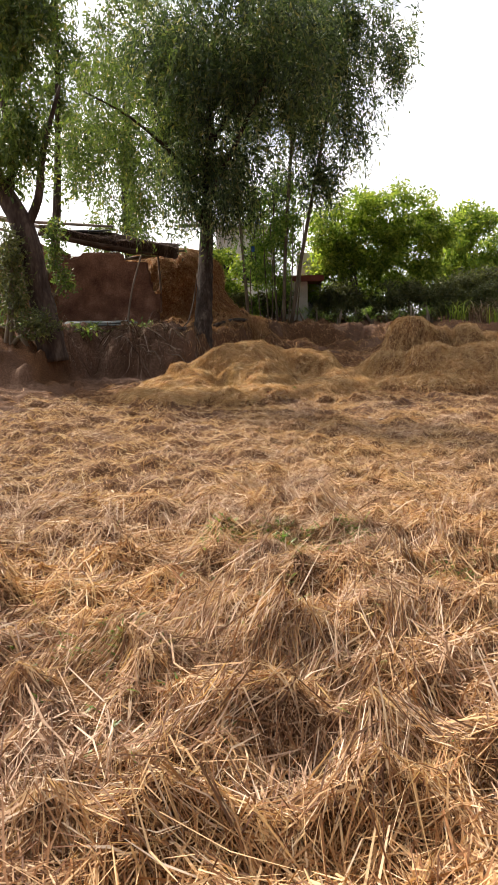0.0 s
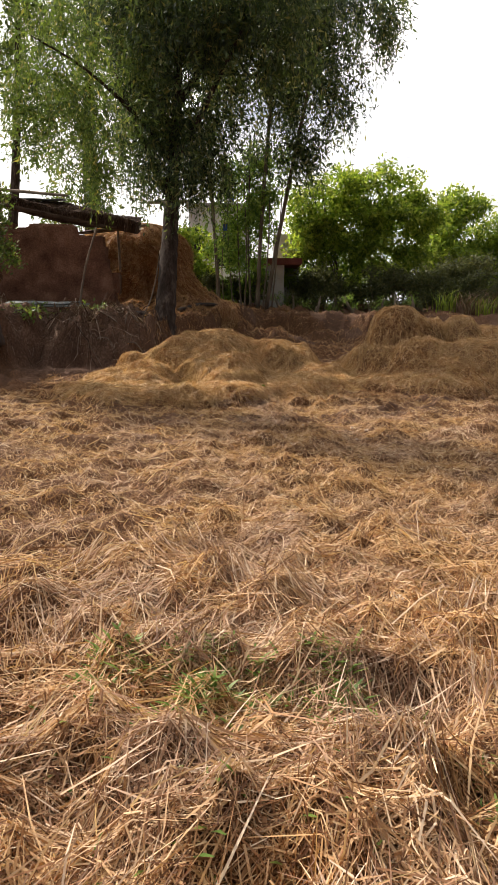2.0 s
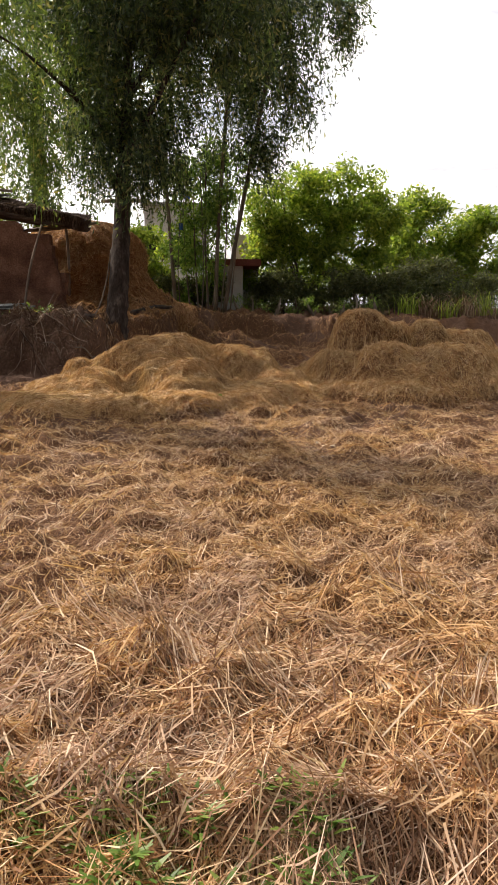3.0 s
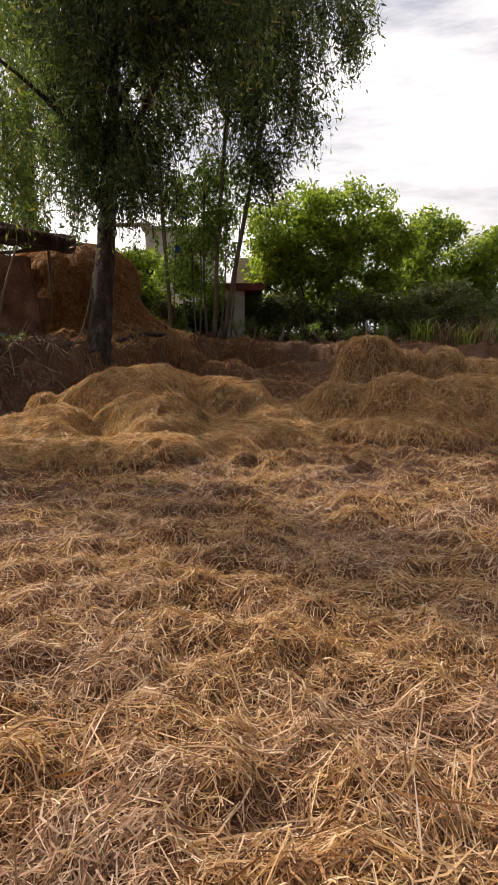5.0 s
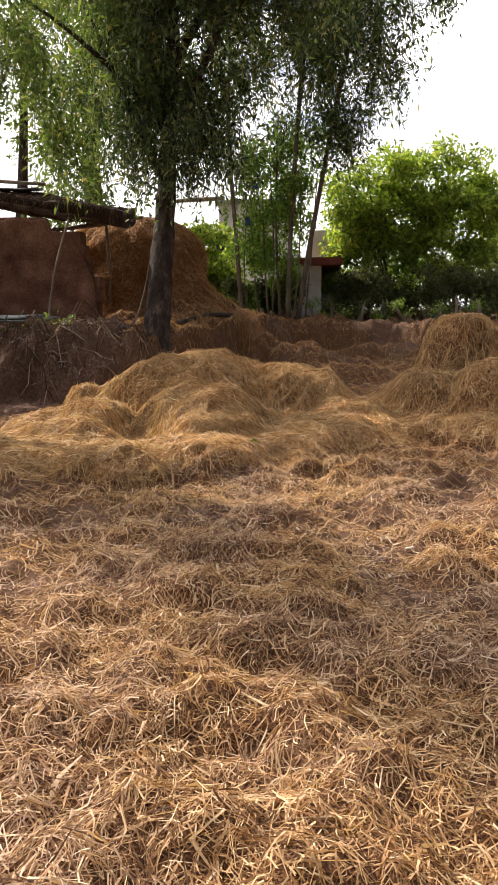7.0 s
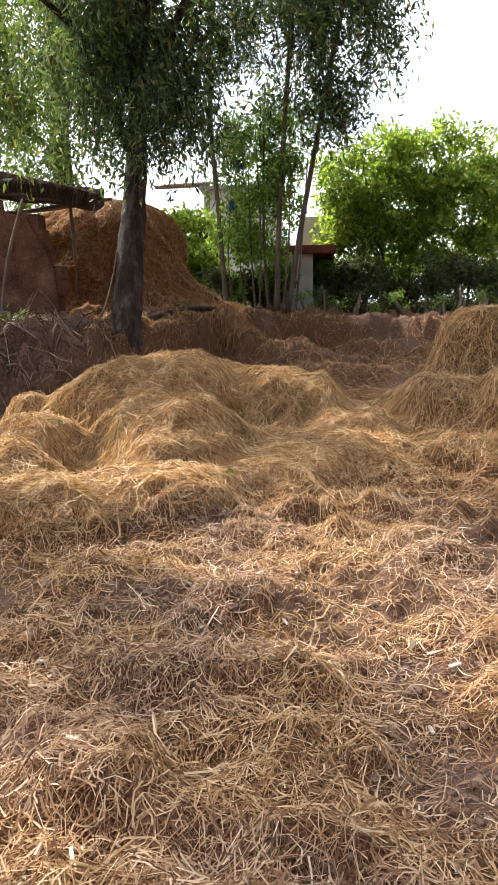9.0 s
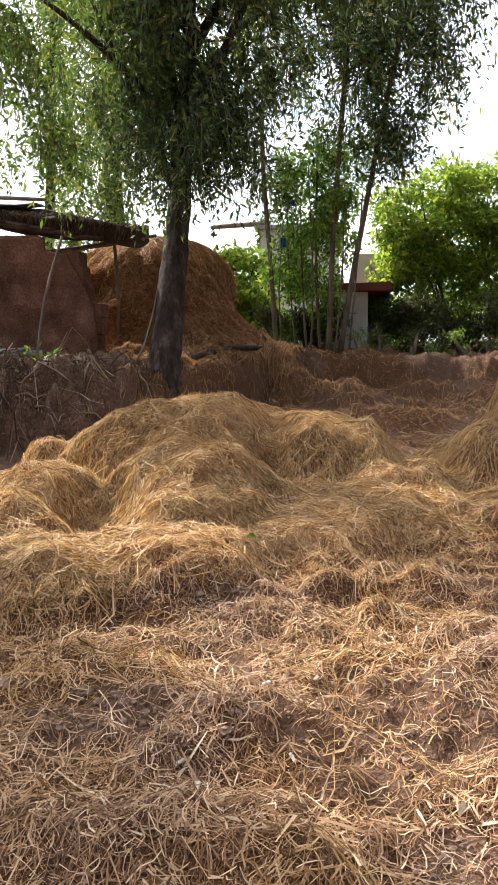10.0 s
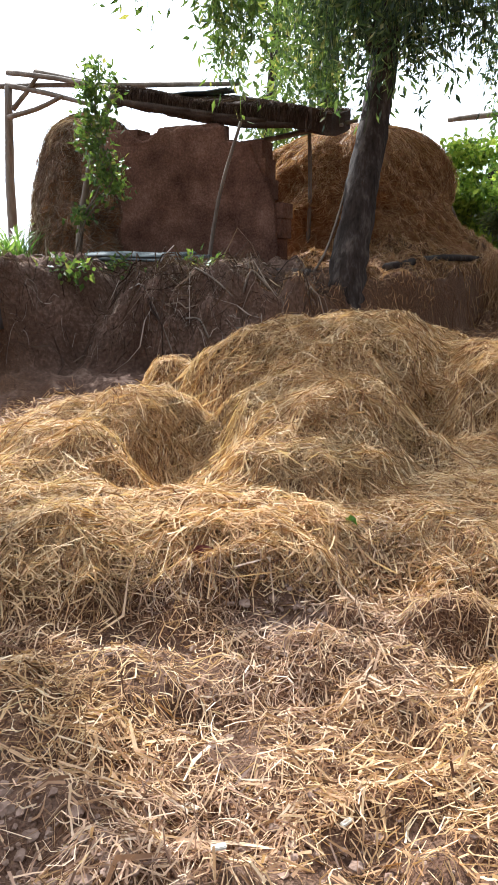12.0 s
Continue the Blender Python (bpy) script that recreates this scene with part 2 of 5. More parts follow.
# ---- mesh helpers ----
def grid_mesh(name, verts, faces, mat, smooth=False):
    """A mesh from arrays of points and of equal-sided faces."""
    verts, faces = np.asarray(verts, dtype=np.float32), np.asarray(faces, dtype=np.int32)
    me = bpy.data.meshes.new(name)
    k = faces.shape[1]
    me.vertices.add(len(verts))
    me.vertices.foreach_set("co", verts.ravel())
    me.loops.add(faces.size)
    me.loops.foreach_set("vertex_index", faces.ravel())
    me.polygons.add(len(faces))
    me.polygons.foreach_set("loop_start", np.arange(0, faces.size, k, dtype=np.int32))
    me.polygons.foreach_set("use_smooth", np.full(len(faces), smooth))
    me.update(calc_edges=True)
    me.materials.append(mat)
    return me


def put(name, me, parent=None, label=""):
    ob = new(name, me)
    if parent is not None:
        ob.parent = parent
    return tagged(ob, label)


def part(name, bm, mat, parent=None, label="", smooth=False):
    me = bpy.data.meshes.new(name)
    bm.to_mesh(me)
    bm.free()
    for p in me.polygons:
        p.use_smooth = smooth
    me.materials.append(mat)
    return put(name, me, parent, label)


def empty(name, at=(0, 0, 0)):
    ob = new(name)
    ob.location = at
    ob.empty_display_size = 0.2
    return ob


def hash2(ix, iy, seed):
    h = (ix * 374761393 + iy * 668265263 + seed * 144269507) & 0x7FFFFFFF
    h = ((h ^ (h >> 13)) * 1274126177) & 0x7FFFFFFF
    return ((h ^ (h >> 16)) & 0xFFFFF) / 0xFFFFF


def vnoise(x, y, seed=0):
    """Smooth noise from 0 to 1 with cells 1 wide."""
    x, y = np.asarray(x, dtype=np.float64), np.asarray(y, dtype=np.float64)
    ix, iy = np.floor(x).astype(np.int64), np.floor(y).astype(np.int64)
    fx, fy = x - ix, y - iy
    fx, fy = fx * fx * (3 - 2 * fx), fy * fy * (3 - 2 * fy)
    a, b = hash2(ix, iy, seed), hash2(ix + 1, iy, seed)
    c, d = hash2(ix, iy + 1, seed), hash2(ix + 1, iy + 1, seed)
    return (a + (b - a) * fx) * (1 - fy) + (c + (d - c) * fx) * fy


def fbm(x, y, seed=0, octaves=3):
    v, amp, tot = 0.0, 1.0, 0.0
    for k in range(octaves):
        v = v + amp * vnoise(x * 2 ** k + 17.3 * k, y * 2 ** k - 9.1 * k, seed + k)
        tot, amp = tot + amp, amp * 0.5
    return v / tot


def sstep(a, b, x):
    t = np.clip((x - a) / (b - a), 0, 1)
    return t * t * (3 - 2 * t)


# ---- the lie of the land ----
# lobes of the straw heaps: x, y, half width, half depth, height, turn in degrees
HEAP_LEFT = [
    (-0.38, 15.35, 0.92, 1.0, 0.94, 0), (-0.62, 14.80, 0.70, 0.65, 0.86, 20), (-1.10, 14.62, 0.52, 0.55, 0.78, 0),
    (-1.82, 14.62, 0.34, 0.32, 0.58, 0), (-0.30, 13.92, 0.74, 0.68, 0.63, -12), (-0.30, 13.02, 0.42, 0.36, 0.42, 25),
    (0.02, 13.30, 0.42, 0.42, 0.40, 0), (-1.50, 13.62, 0.46, 0.44, 0.50, 10), (-1.98, 13.75, 0.55, 0.55, 0.36, 0),
    (-1.48, 12.90, 0.48, 0.40, 0.40, 0), (-2.1, 12.9, 0.6, 0.6, 0.24, 0), (-1.50, 12.30, 0.66, 0.62, 0.25, -12), (-0.72, 12.25, 0.55, 0.58, 0.29, 14), (-0.25, 12.42, 0.5, 0.55, 0.28, -20),
    (0.04, 12.5, 0.45, 0.45, 0.24, 0), (0.74, 15.12, 0.68, 0.66, 0.80, -10), (1.30, 14.75, 0.62, 0.62, 0.42, 0),
    (0.95, 14.05, 1.0, 0.95, 0.28, 0), (0.45, 13.4, 0.8, 0.75, 0.22, 0), (-0.6, 14.2, 1.5, 1.6, 0.30, 0),
]
HEAP_RIGHT = [
    (3.75, 15.10, 1.96, 1.36, 0.68, -28), (2.94, 15.52, 0.54, 0.52, 1.41, 0), (3.52, 15.67, 0.50, 0.36, 1.22, 26),
    (4.16, 15.50, 0.36, 0.45, 1.22, -5), (4.85, 15.81, 0.70, 0.60, 1.06, 1), (2.46, 14.90, 0.42, 0.55, 0.74, 20),
    (3.22, 14.55, 0.55, 0.55, 0.86, 0), (4.25, 14.35, 0.72, 0.62, 0.86, 0), (1.95, 15.30, 0.36, 0.50, 0.24, 0), (2.30, 15.45, 0.40, 0.40, 0.50, 0),
    (2.95, 13.78, 1.00, 0.50, 0.34, -26), (5.80, 14.80, 1.00, 1.00, 0.80, 0), (3.75, 14.0, 0.5, 0.45, 0.5, 0),
]
# hollows pulled out of the heaps: x, y, half width, half depth, depth
DENTS = [(-0.88, 13.25, 0.30, 0.46, 0.36), (-0.80, 12.85, 0.22, 0.30, 0.10), (0.28, 14.40, 0.18, 0.50, 0.18), (0.18, 15.1, 0.16, 0.45, 0.13), (2.62, 14.05, 0.30, 0.22, 0.16), (3.72, 14.9, 0.2, 0.4, 0.2)]
CREST_X = [-40, -9, -5.3, -4.7, -4.0, -1.9, -0.95, -0.45, 0.6, 3, 8, 40]
CREST_Y = [14.0, 14.2, 14.9, 15.3, 17.0, 17.5, 19.7, 22.1, 23.7, 24.0, 24.3, 25]


def lobes(rows, x, y, round_top=1.4, p=7.0):
    s = 0.0
    wx = x + 0.34 * (fbm(x * 2.2, y * 2.2, 5, 4) - 0.5)
    wy = y + 0.34 * (fbm(x * 2.2, y * 2.2, 8, 4) - 0.5)
    for cx, cy, rx, ry, h, turn in rows:
        c, n = math.cos(radians(turn)), math.sin(radians(turn))
        u, v = ((wx - cx) * c + (wy - cy) * n) / rx, (-(wx - cx) * n + (wy - cy) * c) / ry
        s = s + (h * np.maximum(1 - ((u * u + v * v) / 1.5625) ** round_top, 1e-6) ** 0.75) ** p
    return s ** (1 / p)


def bank(x, y):
    crest = np.interp(x, CREST_X, CREST_Y) + (1.1 + 0.3 * sstep(-1.0, -2.0, x)) * (fbm(x * 1.1, y * 0.6, 31) - 0.5)
    left = sstep(-1.2, -3.0, x)
    run = np.interp(x, [-3.0, -1.7, -0.9, 0.4, 2.0], [1.6, 1.2, 0.5, 1.5, 1.5])
    top = np.interp(x, [-2.6, -1.6, 0.5, 2.5], [1.2, 1.08, 1.25, 1.08])
    face = sstep(0, 1, (y - crest + run) / run)
    apron = 0.16 * sstep(crest - 4.0, crest - 1.2, y) * left + 0.42 * sstep(16.6, 22.0, y) * (1 - left)
    # low ledges of earth and straw in the hollow behind the heaps
    for lx, ly, rx, ry, lh in ((2.6, 22.4, 1.5, 0.35, 0.26), (0.6, 21.4, 0.8, 0.6, 0.30), (4.6, 21.6, 1.6, 0.5, 0.22), (-0.25, 21.9, 0.45, 0.9, 0.45), (1.6, 19.6, 0.9, 0.5, 0.16), (0.0, 18.6, 0.7, 0.8, 0.22)):
        apron = apron + lh * np.exp(-(((x - lx) / rx) ** 2 + ((y - ly) / ry) ** 2) ** 2) * (1 - left)
    spill = 0.55 * np.exp(-((x + 1.15) / 0.9) ** 2 - ((y - 22.7) / 0.9) ** 2)
    toe = 0.55 * np.exp(-((x + 1.85) / 0.75) ** 2) * sstep(19.0, 20.6, y) * (1 - sstep(22.6, 24.0, y)) * face
    return np.maximum(face * top, apron) + spill + toe + 0.35 * sstep(23, 30, y)


def heap(x, y):
    x, y = np.broadcast_arrays(np.asarray(x, dtype=float), np.asarray(y, dtype=float))
    out = np.zeros(x.shape)
    k = (y > 11.0) & (y < 18.2) & (x > -5.0) & (x < 8.5)
    if k.any():
        xs, ys = x[k], y[k]
        h = (lobes(HEAP_LEFT, xs, ys) ** 6 + lobes(HEAP_RIGHT, xs, ys, 1.7) ** 6) ** (1 / 6)
        for cx, cy, rx, ry, d in DENTS:
            h = h - d * np.exp(-((xs - cx) / rx) ** 2 - ((ys - cy) / ry) ** 2)
        out[k] = np.maximum(h, 0)
    return out


def straw_cover(x, y):
    """1 where straw hides the earth, 0 on bare earth."""
    on_bank = sstep(-1.4, -2.6, x + 0.5 * (fbm(x, y, 77) - 0.5)) * sstep(14.0, 15.4, y + 0.5 * (x + 3.5) * (x < -3.5)) * (1 - sstep(18.7, 19.4, y))
    bare = 0.8 * sstep(0.53, 0.66, fbm(x * 1.3, y * 1.3, 41)) * sstep(8.6, 10.2, y) * (1 - sstep(0.12, 0.3, heap(x, y)))
    for px, py, pr in ((0.05, 10.65, 0.34), (1.55, 9.4, 0.30), (0.33, 12.0, 0.18), (1.4, 10.05, 0.22), (0.5, 11.3, 0.14)):
        bare = np.maximum(bare, 0.9 * np.exp(-(((x - px) ** 2 + (y - py) ** 2) / pr ** 2) ** 2))
    far = np.maximum(sstep(16.2, 17.5, y) * (0.15 + 0.6 * sstep(0.42, 0.55, fbm(x * 1.1, y * 1.1, 47))) , sstep(26, 32, y))
    return np.clip((1 - on_bank) * (1 - 0.85 * bare) * (1 - 0.32 * far), 0, 1)


def ground(x, y):
    h = heap(x, y)
    flat = 1 - sstep(0.05, 0.4, h)
    near = (1 - sstep(16, 20, y))
    ridge = 1 - np.abs(2 * fbm(x * 1.5, y * 1.9, 3) - 1) * 2.2
    tuft = 0.075 * np.maximum(ridge, 0) * fbm(x * 0.8, y * 0.8, 83) * 1.6 + 0.12 * np.maximum(fbm(x * 3.4, y * 4.2, 17) - 0.42, 0) * 2 + 0.115 * (fbm(x * 6.0, y * 7.5, 13) - 0.5) + 0.03 * (fbm(x * 14, y * 15, 19) - 0.5)
    tuft = tuft * (1 + 0.75 * (1 - sstep(3.4, 5.2, y)))
    fold = 1 - np.abs(2 * fbm(x * 2.0, y * 2.0, 27) - 1) * 2
    lump = 0.045 * fold + 0.14 * (fbm(x * 4.2, y * 4.2, 23) - 0.5) + 0.06 * (fbm(x * 10, y * 10, 29) - 0.5)
    b = bank(x, y)
    rough = sstep(0.1, 0.5, b) * ((0.42 + 0.14 * sstep(-1.0, -2.0, x)) * (fbm(x * 2.2, y * 2.2, 51, 4) - 0.5) + 0.12 * (1 - np.abs(2 * fbm(x * 3.1, y * 3.1, 53) - 1) * 2) + 0.16 * (fbm(x * 8, y * 8, 57) - 0.5))
    return b + h + flat * near * tuft + (1 - flat) * lump * sstep(0.05, 0.3, h) + rough * (1 - sstep(40, 80, np.abs(y)))


def lines(*runs):
    return np.unique(np.round(np.concatenate([np.arange(a, b, s) for a, b, s in runs]), 4))


gx = lines((-400, -60, 40), (-60, -12, 6), (-12, -8, 0.2), (-8, -5, 0.1), (-5, 6, 0.042), (6, 9, 0.1), (9, 12, 0.2), (12, 60, 6), (60, 401, 40))
gy = lines((-400, -20, 40), (-20, -4, 0.8), (-4, 0, 0.1), (0, 11, 0.05), (11, 17, 0.042), (17, 25, 0.08), (25, 28, 0.3), (28, 60, 4), (60, 601, 45))
GX, GY = np.meshgrid(gx, gy)
GV = np.stack([GX.ravel(), GY.ravel(), ground(GX, GY).ravel()], 1)
idx = np.arange(GX.size).reshape(GX.shape)
GF = np.stack([idx[:-1, :-1], idx[:-1, 1:], idx[1:, 1:], idx[1:, :-1]], -1).reshape(-1, 4)
me = grid_mesh("ground", GV, GF, M_GROUND, True)
att = me.attributes.new("straw", "FLOAT", "POINT")
att.data.foreach_set("value", straw_cover(GX, GY).ravel().astype(np.float32))
tagged(put("ground", me), "threshing field of trodden straw over dry brown earth", "ground", kind="structure")


# ---- strands ----
rng = np.random.default_rng(7)


def ribbons(P, W):
    """Strips through rows of points P (n, k, 3), half as wide as W (n, 3) says; verts and faces."""
    n, k = P.shape[:2]
    taper = np.array([0.75, 1.0, 0.35]) if k == 3 else np.linspace(1, 0.4, k)
    off = W[:, None, :] * taper[None, :, None]
    V = np.stack([P - off, P + off], 2).reshape(-1, 3)
    base = (np.arange(n) * 2 * k)[:, None]
    F = np.stack([base + np.array([0, 1, 3, 2]) + 2 * j for j in range(k - 1)], 1).reshape(-1, 4)
    return V, F


def tangents(x, y, e=0.05):
    """Two unit directions on the ground's surface: along the contour, and down the slope."""
    gx_, gy_ = (ground(x + e, y) - ground(x - e, y)) / (2 * e), (ground(x, y + e) - ground(x, y - e)) / (2 * e)
    g = np.sqrt(gx_ ** 2 + gy_ ** 2) + 1e-6
    cx, cy = -gy_ / g, gx_ / g
    k = 1 / np.sqrt(1 + g * g)
    return np.stack([cx, cy], 1), np.stack([-gx_ / g * k, -gy_ / g * k], 1)


def lay_straw(x, y, length, width, lift, jitter, swirl=0.7, seed=0, curl=0.26, knots=3):
    """Stalks that lie on the ground, bent over its lumps."""
    n = len(x)
    th = 2 * math.pi * 1.6 * fbm(x * swirl, y * swirl, 61 + seed, 2) + rng.normal(0, jitter, n)
    t1, t2 = tangents(x, y)
    turn = np.arctan2(t1[:, 1], t1[:, 0])
    th = th - turn
    d = t1 * np.cos(th)[:, None] + t2 * np.sin(th)[:, None]
    side = -t1 * np.sin(th)[:, None] + t2 * np.cos(th)[:, None]
    L = length * rng.uniform(0.4, 1.3, n)
    bend = rng.normal(0, curl, n) * L
    pts = []
    up = np.abs(rng.normal(0, 1, n)) * lift
    tilt = rng.normal(0, 1, n) * lift * 1.1
    for s in np.linspace(-0.5, 0.5, knots):
        q = np.stack([x, y], 1) + d * (L * s)[:, None] + side * (bend * (1 - 4 * s * s))[:, None]
        z = ground(q[:, 0], q[:, 1]) + 0.004 + up + np.maximum(tilt * s * 2, -up)
        pts.append(np.stack([q[:, 0], q[:, 1], z], 1))
    P = np.stack(pts, 1)
    along = unit(P[:, -1] - P[:, 0])
    W = np.cross(along, unit(np.array([0, 0, 1.0]) + rng.normal(0, 0.45, (n, 3))))
    return ribbons(P, unit(W) * (width * rng.uniform(0.45, 1.4, n) / 2)[:, None])


def unit(v):
    return v / (np.linalg.norm(v, axis=-1, keepdims=True) + 1e-9)


def join(*vf):
    V, F, o = [], [], 0
    for v, f in vf:
        V.append(v)
        F.append(f + o)
        o += len(v)
    return np.concatenate(V), np.concatenate(F)


def path_x(y):
    return np.interp(y, [0, 3, 6, 9, 10.5, 13], [0.0, 0.25, 0.85, 1.1, 0.7, 0.3])


def scatter(n, x0, x1, y0, y1, keep=None):
    x, y = rng.uniform(x0, x1, n), rng.uniform(y0, y1, n)
    if keep is not None:
        k = rng.uniform(0, 1, n) < keep(x, y)
        x, y = x[k], y[k]
    return x, y


def field_keep(x, y):
    wide = 1.0 - sstep(0.9, 1.6, np.abs(x - path_x(y)) - 0.32 * (y - 1.5) * (y < 4.0))
    view = (np.abs(x - 0.05 * y) < 1.6 + 0.36 * y)
    dense = 0.36 + 0.64 * wide
    return view * dense * (0.1 + 0.9 * straw_cover(x, y)) * (heap(x, y) < 0.16)


def long_zone(x, y):
    """1 where long stalks lie, 0 where the straw is trodden short."""
    return 1 - sstep(4.6, 6.4, y + 0.8 * (fbm(x, y, 71) - 0.5))


x, y = scatter(195000, -3.2, 3.2, 1.2, 6.5, lambda x, y: field_keep(x, y) * long_zone(x, y))
a = lay_straw(x, y, 0.155, 0.0060, 0.018, 2.0, curl=0.4)
x, y = scatter(17000, -3.0, 3.0, 1.2, 7.0, lambda x, y: field_keep(x, y) * (0.25 + 0.75 * long_zone(x, y)))
b = lay_straw(x, y, 0.34, 0.0066, 0.030, 0.6, swirl=0.9, seed=3, curl=0.16)
x, y = scatter(330000, -4.5, 6.0, 4.4, 13.2, lambda x, y: field_keep(x, y) * (1 - 0.9 * long_zone(x, y)))
c = lay_straw(x, y, 0.105, 0.0062, 0.016, 2.6, seed=6, curl=0.5, knots=4)
x, y = scatter(120000, -8.0, 9.0, -4.0, 13.5, lambda x, y: (0.1 + 0.9 * straw_cover(x, y)) * (heap(x, y) < 0.16) * (0.12 + 0.88 * sstep(-0.5, 0.3, np.abs(x - 0.05 * y) - (1.6 + 0.36 * y) + 2.0 * (y < 1.2))))
d = lay_straw(x, y, 0.19, 0.011, 0.016, 2.2, seed=8)
V, F = join(a, b, d)
tagged(put("long_straw", grid_mesh("long_straw", V, F, M_STRAW)), "long loose reddish-gold straw lying thick on the field", "straw", kind="stuff")
V, F = c
tagged(put("loose_straw", grid_mesh("loose_straw", V, F, M_STRAW_SHORT)), "short pale golden straw trodden over the threshing field", "straw", kind="stuff")


def bundles(spots, per, length, width):
    """Tufts of long stalks that lean one way, half fallen."""
    P, W = [], []
    for cx, cy, turn, spread in spots:
        n = int(per * rng.uniform(0.6, 1.2))
        bx, by = cx + rng.normal(0, spread, n), cy + rng.normal(0, spread * 0.6, n)
        th = radians(turn) + rng.normal(0, 0.35, n)
        L = length * rng.uniform(0.5, 1.2, n)
        lean = np.clip(rng.normal(0.35, 0.28, n), 0.02, 1.2)
        rows = []
        for s in (0.0, 0.5, 1.0):
            q = np.stack([bx + np.cos(th) * np.cos(lean) * L * s, by + np.sin(th) * np.cos(lean) * L * s], 1)
            rows.append(np.column_stack([q, ground(q[:, 0], q[:, 1]) + 0.01 + np.sin(lean) * L * s * (1 - 0.3 * s)]))
        P.append(np.stack(rows, 1))
        W.append(unit(rng.normal(0, 1, (n, 3))) * (width * rng.uniform(0.6, 1.2, n) / 2)[:, None])
    return ribbons(np.concatenate(P), np.concatenate(W))


tuft_spots = [(-0.72, 2.75, 35, 0.14), (-0.55, 2.95, 40, 0.14), (-0.5, 3.15, 30, 0.13), (0.0, 2.7, 60, 0.13), (0.2, 2.95, 70, 0.14), (0.12, 2.5, 55, 0.13), (0.35, 2.65, 110, 0.12), (-0.6, 2.85, 60, 0.12), (-0.4, 3.05, 50, 0.12), (0.3, 2.8, 75, 0.13), (0.42, 3.1, 100, 0.12), (0.56, 2.3, 120, 0.1), (0.0, 2.55, 40, 0.12), (0.66, 2.1, 130, 0.1), (-0.5, 4.5, 70, 0.12), (0.62, 4.1, 95, 0.12)]
for k in range(110):
    ty = rng.uniform(1.6, 6.2)
    tx = rng.uniform(-0.9 - 0.3 * ty, 0.9 + 0.34 * ty)
    tuft_spots.append((tx, ty, rng.uniform(20, 160), rng.uniform(0.06, 0.13)))
V, F = bundles(tuft_spots, 80, 0.28, 0.0070)
tagged(put("stubble", grid_mesh("stubble", V, F, M_STRAW_GREY)), "fallen grey-brown stubble stalks among the straw", "stubble", kind="stuff")

x, y = scatter(120000, -3.5, 7.0, 12.4, 24.5, lambda x, y: straw_cover(x, y) * (heap(x, y) < 0.2) * (1 - 0.6 * sstep(16, 24, y)))
litter = lay_straw(x, y, 0.16, 0.008, 0.015, 2.0, seed=5)
x, y = scatter(26000, -4.2, 0.3, 18.7, 23.8, lambda x, y: (y > np.interp(x, CREST_X, CREST_Y) + 0.3) * 1.0)
V, F = join(litter, lay_straw(x, y, 0.2, 0.010, 0.02, 1.6, seed=15, curl=0.4))
tagged(put("straw_litter", grid_mesh("straw_litter", V, F, M_STACK)), "thin brown straw litter on the rising earth behind the heaps", "straw", kind="stuff")


def heap_straw(rows, x0, x1, y0, y1, n, name, label):
    x, y = scatter(n, x0, x1, y0, y1, lambda x, y: (lobes(rows, x, y) > 0.10) * 1.0)
    V, F = lay_straw(x, y, 0.23, 0.0074, 0.015, 2.0, swirl=1.6, seed=9, curl=0.5, knots=5)
    tagged(put(name, grid_mesh(name, V, F, M_HEAP)), label, "straw heap", "straw heaps on the field", "stuff")


heap_straw(HEAP_LEFT, -3.6, 2.6, 11.3, 16.6, 160000, "straw_heap", "low lumpy heap of golden rice straw with a hollow")
heap_straw(HEAP_RIGHT, 1.0, 7.2, 12.6, 17.2, 90000, "straw_heap", "tall rounded heap of golden straw with two domes")


# ---- bank: dry roots and creepers ----
def lay_roots(n, x0, x1, y0, y1, length, width, lift):
    x, y = scatter(n, x0, x1, y0, y1, lambda x, y: (bank(x, y) > 0.3) * (y < np.interp(x, CREST_X, CREST_Y) + 0.6) * (1 - straw_cover(x, y)) * (0.25 + 0.75 * sstep(0.4, 0.6, fbm(x * 1.3, y * 1.3, 91))))
    n = len(x)
    L = length * rng.uniform(0.4, 1.3, n)
    th = rng.normal(math.pi / 2, 1.5, n)
    t1, t2 = tangents(x, y)
    q, P = np.stack([x, y], 1), []
    up = np.abs(rng.normal(0, lift, n))
    for k in range(5):
        s = k / 4
        P.append(np.column_stack([q, ground(q[:, 0], q[:, 1]) + 0.01 + up * math.sin(math.pi * s)]))
        th = th + rng.normal(0, 0.45, n)
        q = q + (t1 * np.cos(th)[:, None] + t2 * np.sin(th)[:, None]) * (L / 4)[:, None]
    return ribbons(np.stack(P, 1), unit(rng.normal(0, 1, (n, 3))) * (width * rng.uniform(0.4, 1.4, n) / 2)[:, None])


V, F = join(lay_roots(42000, -10.5, -1.0, 14.5, 18.2, 0.22, 0.008, 0.06), lay_roots(2600, -10.5, -1.0, 15.0, 18.2, 0.75, 0.02, 0.14))
tagged(put("dry_creepers", grid_mesh("dry_creepers", V, F, M_ROOT)), "tangled dry roots and creepers hanging down the earth bank", "roots", kind="stuff")


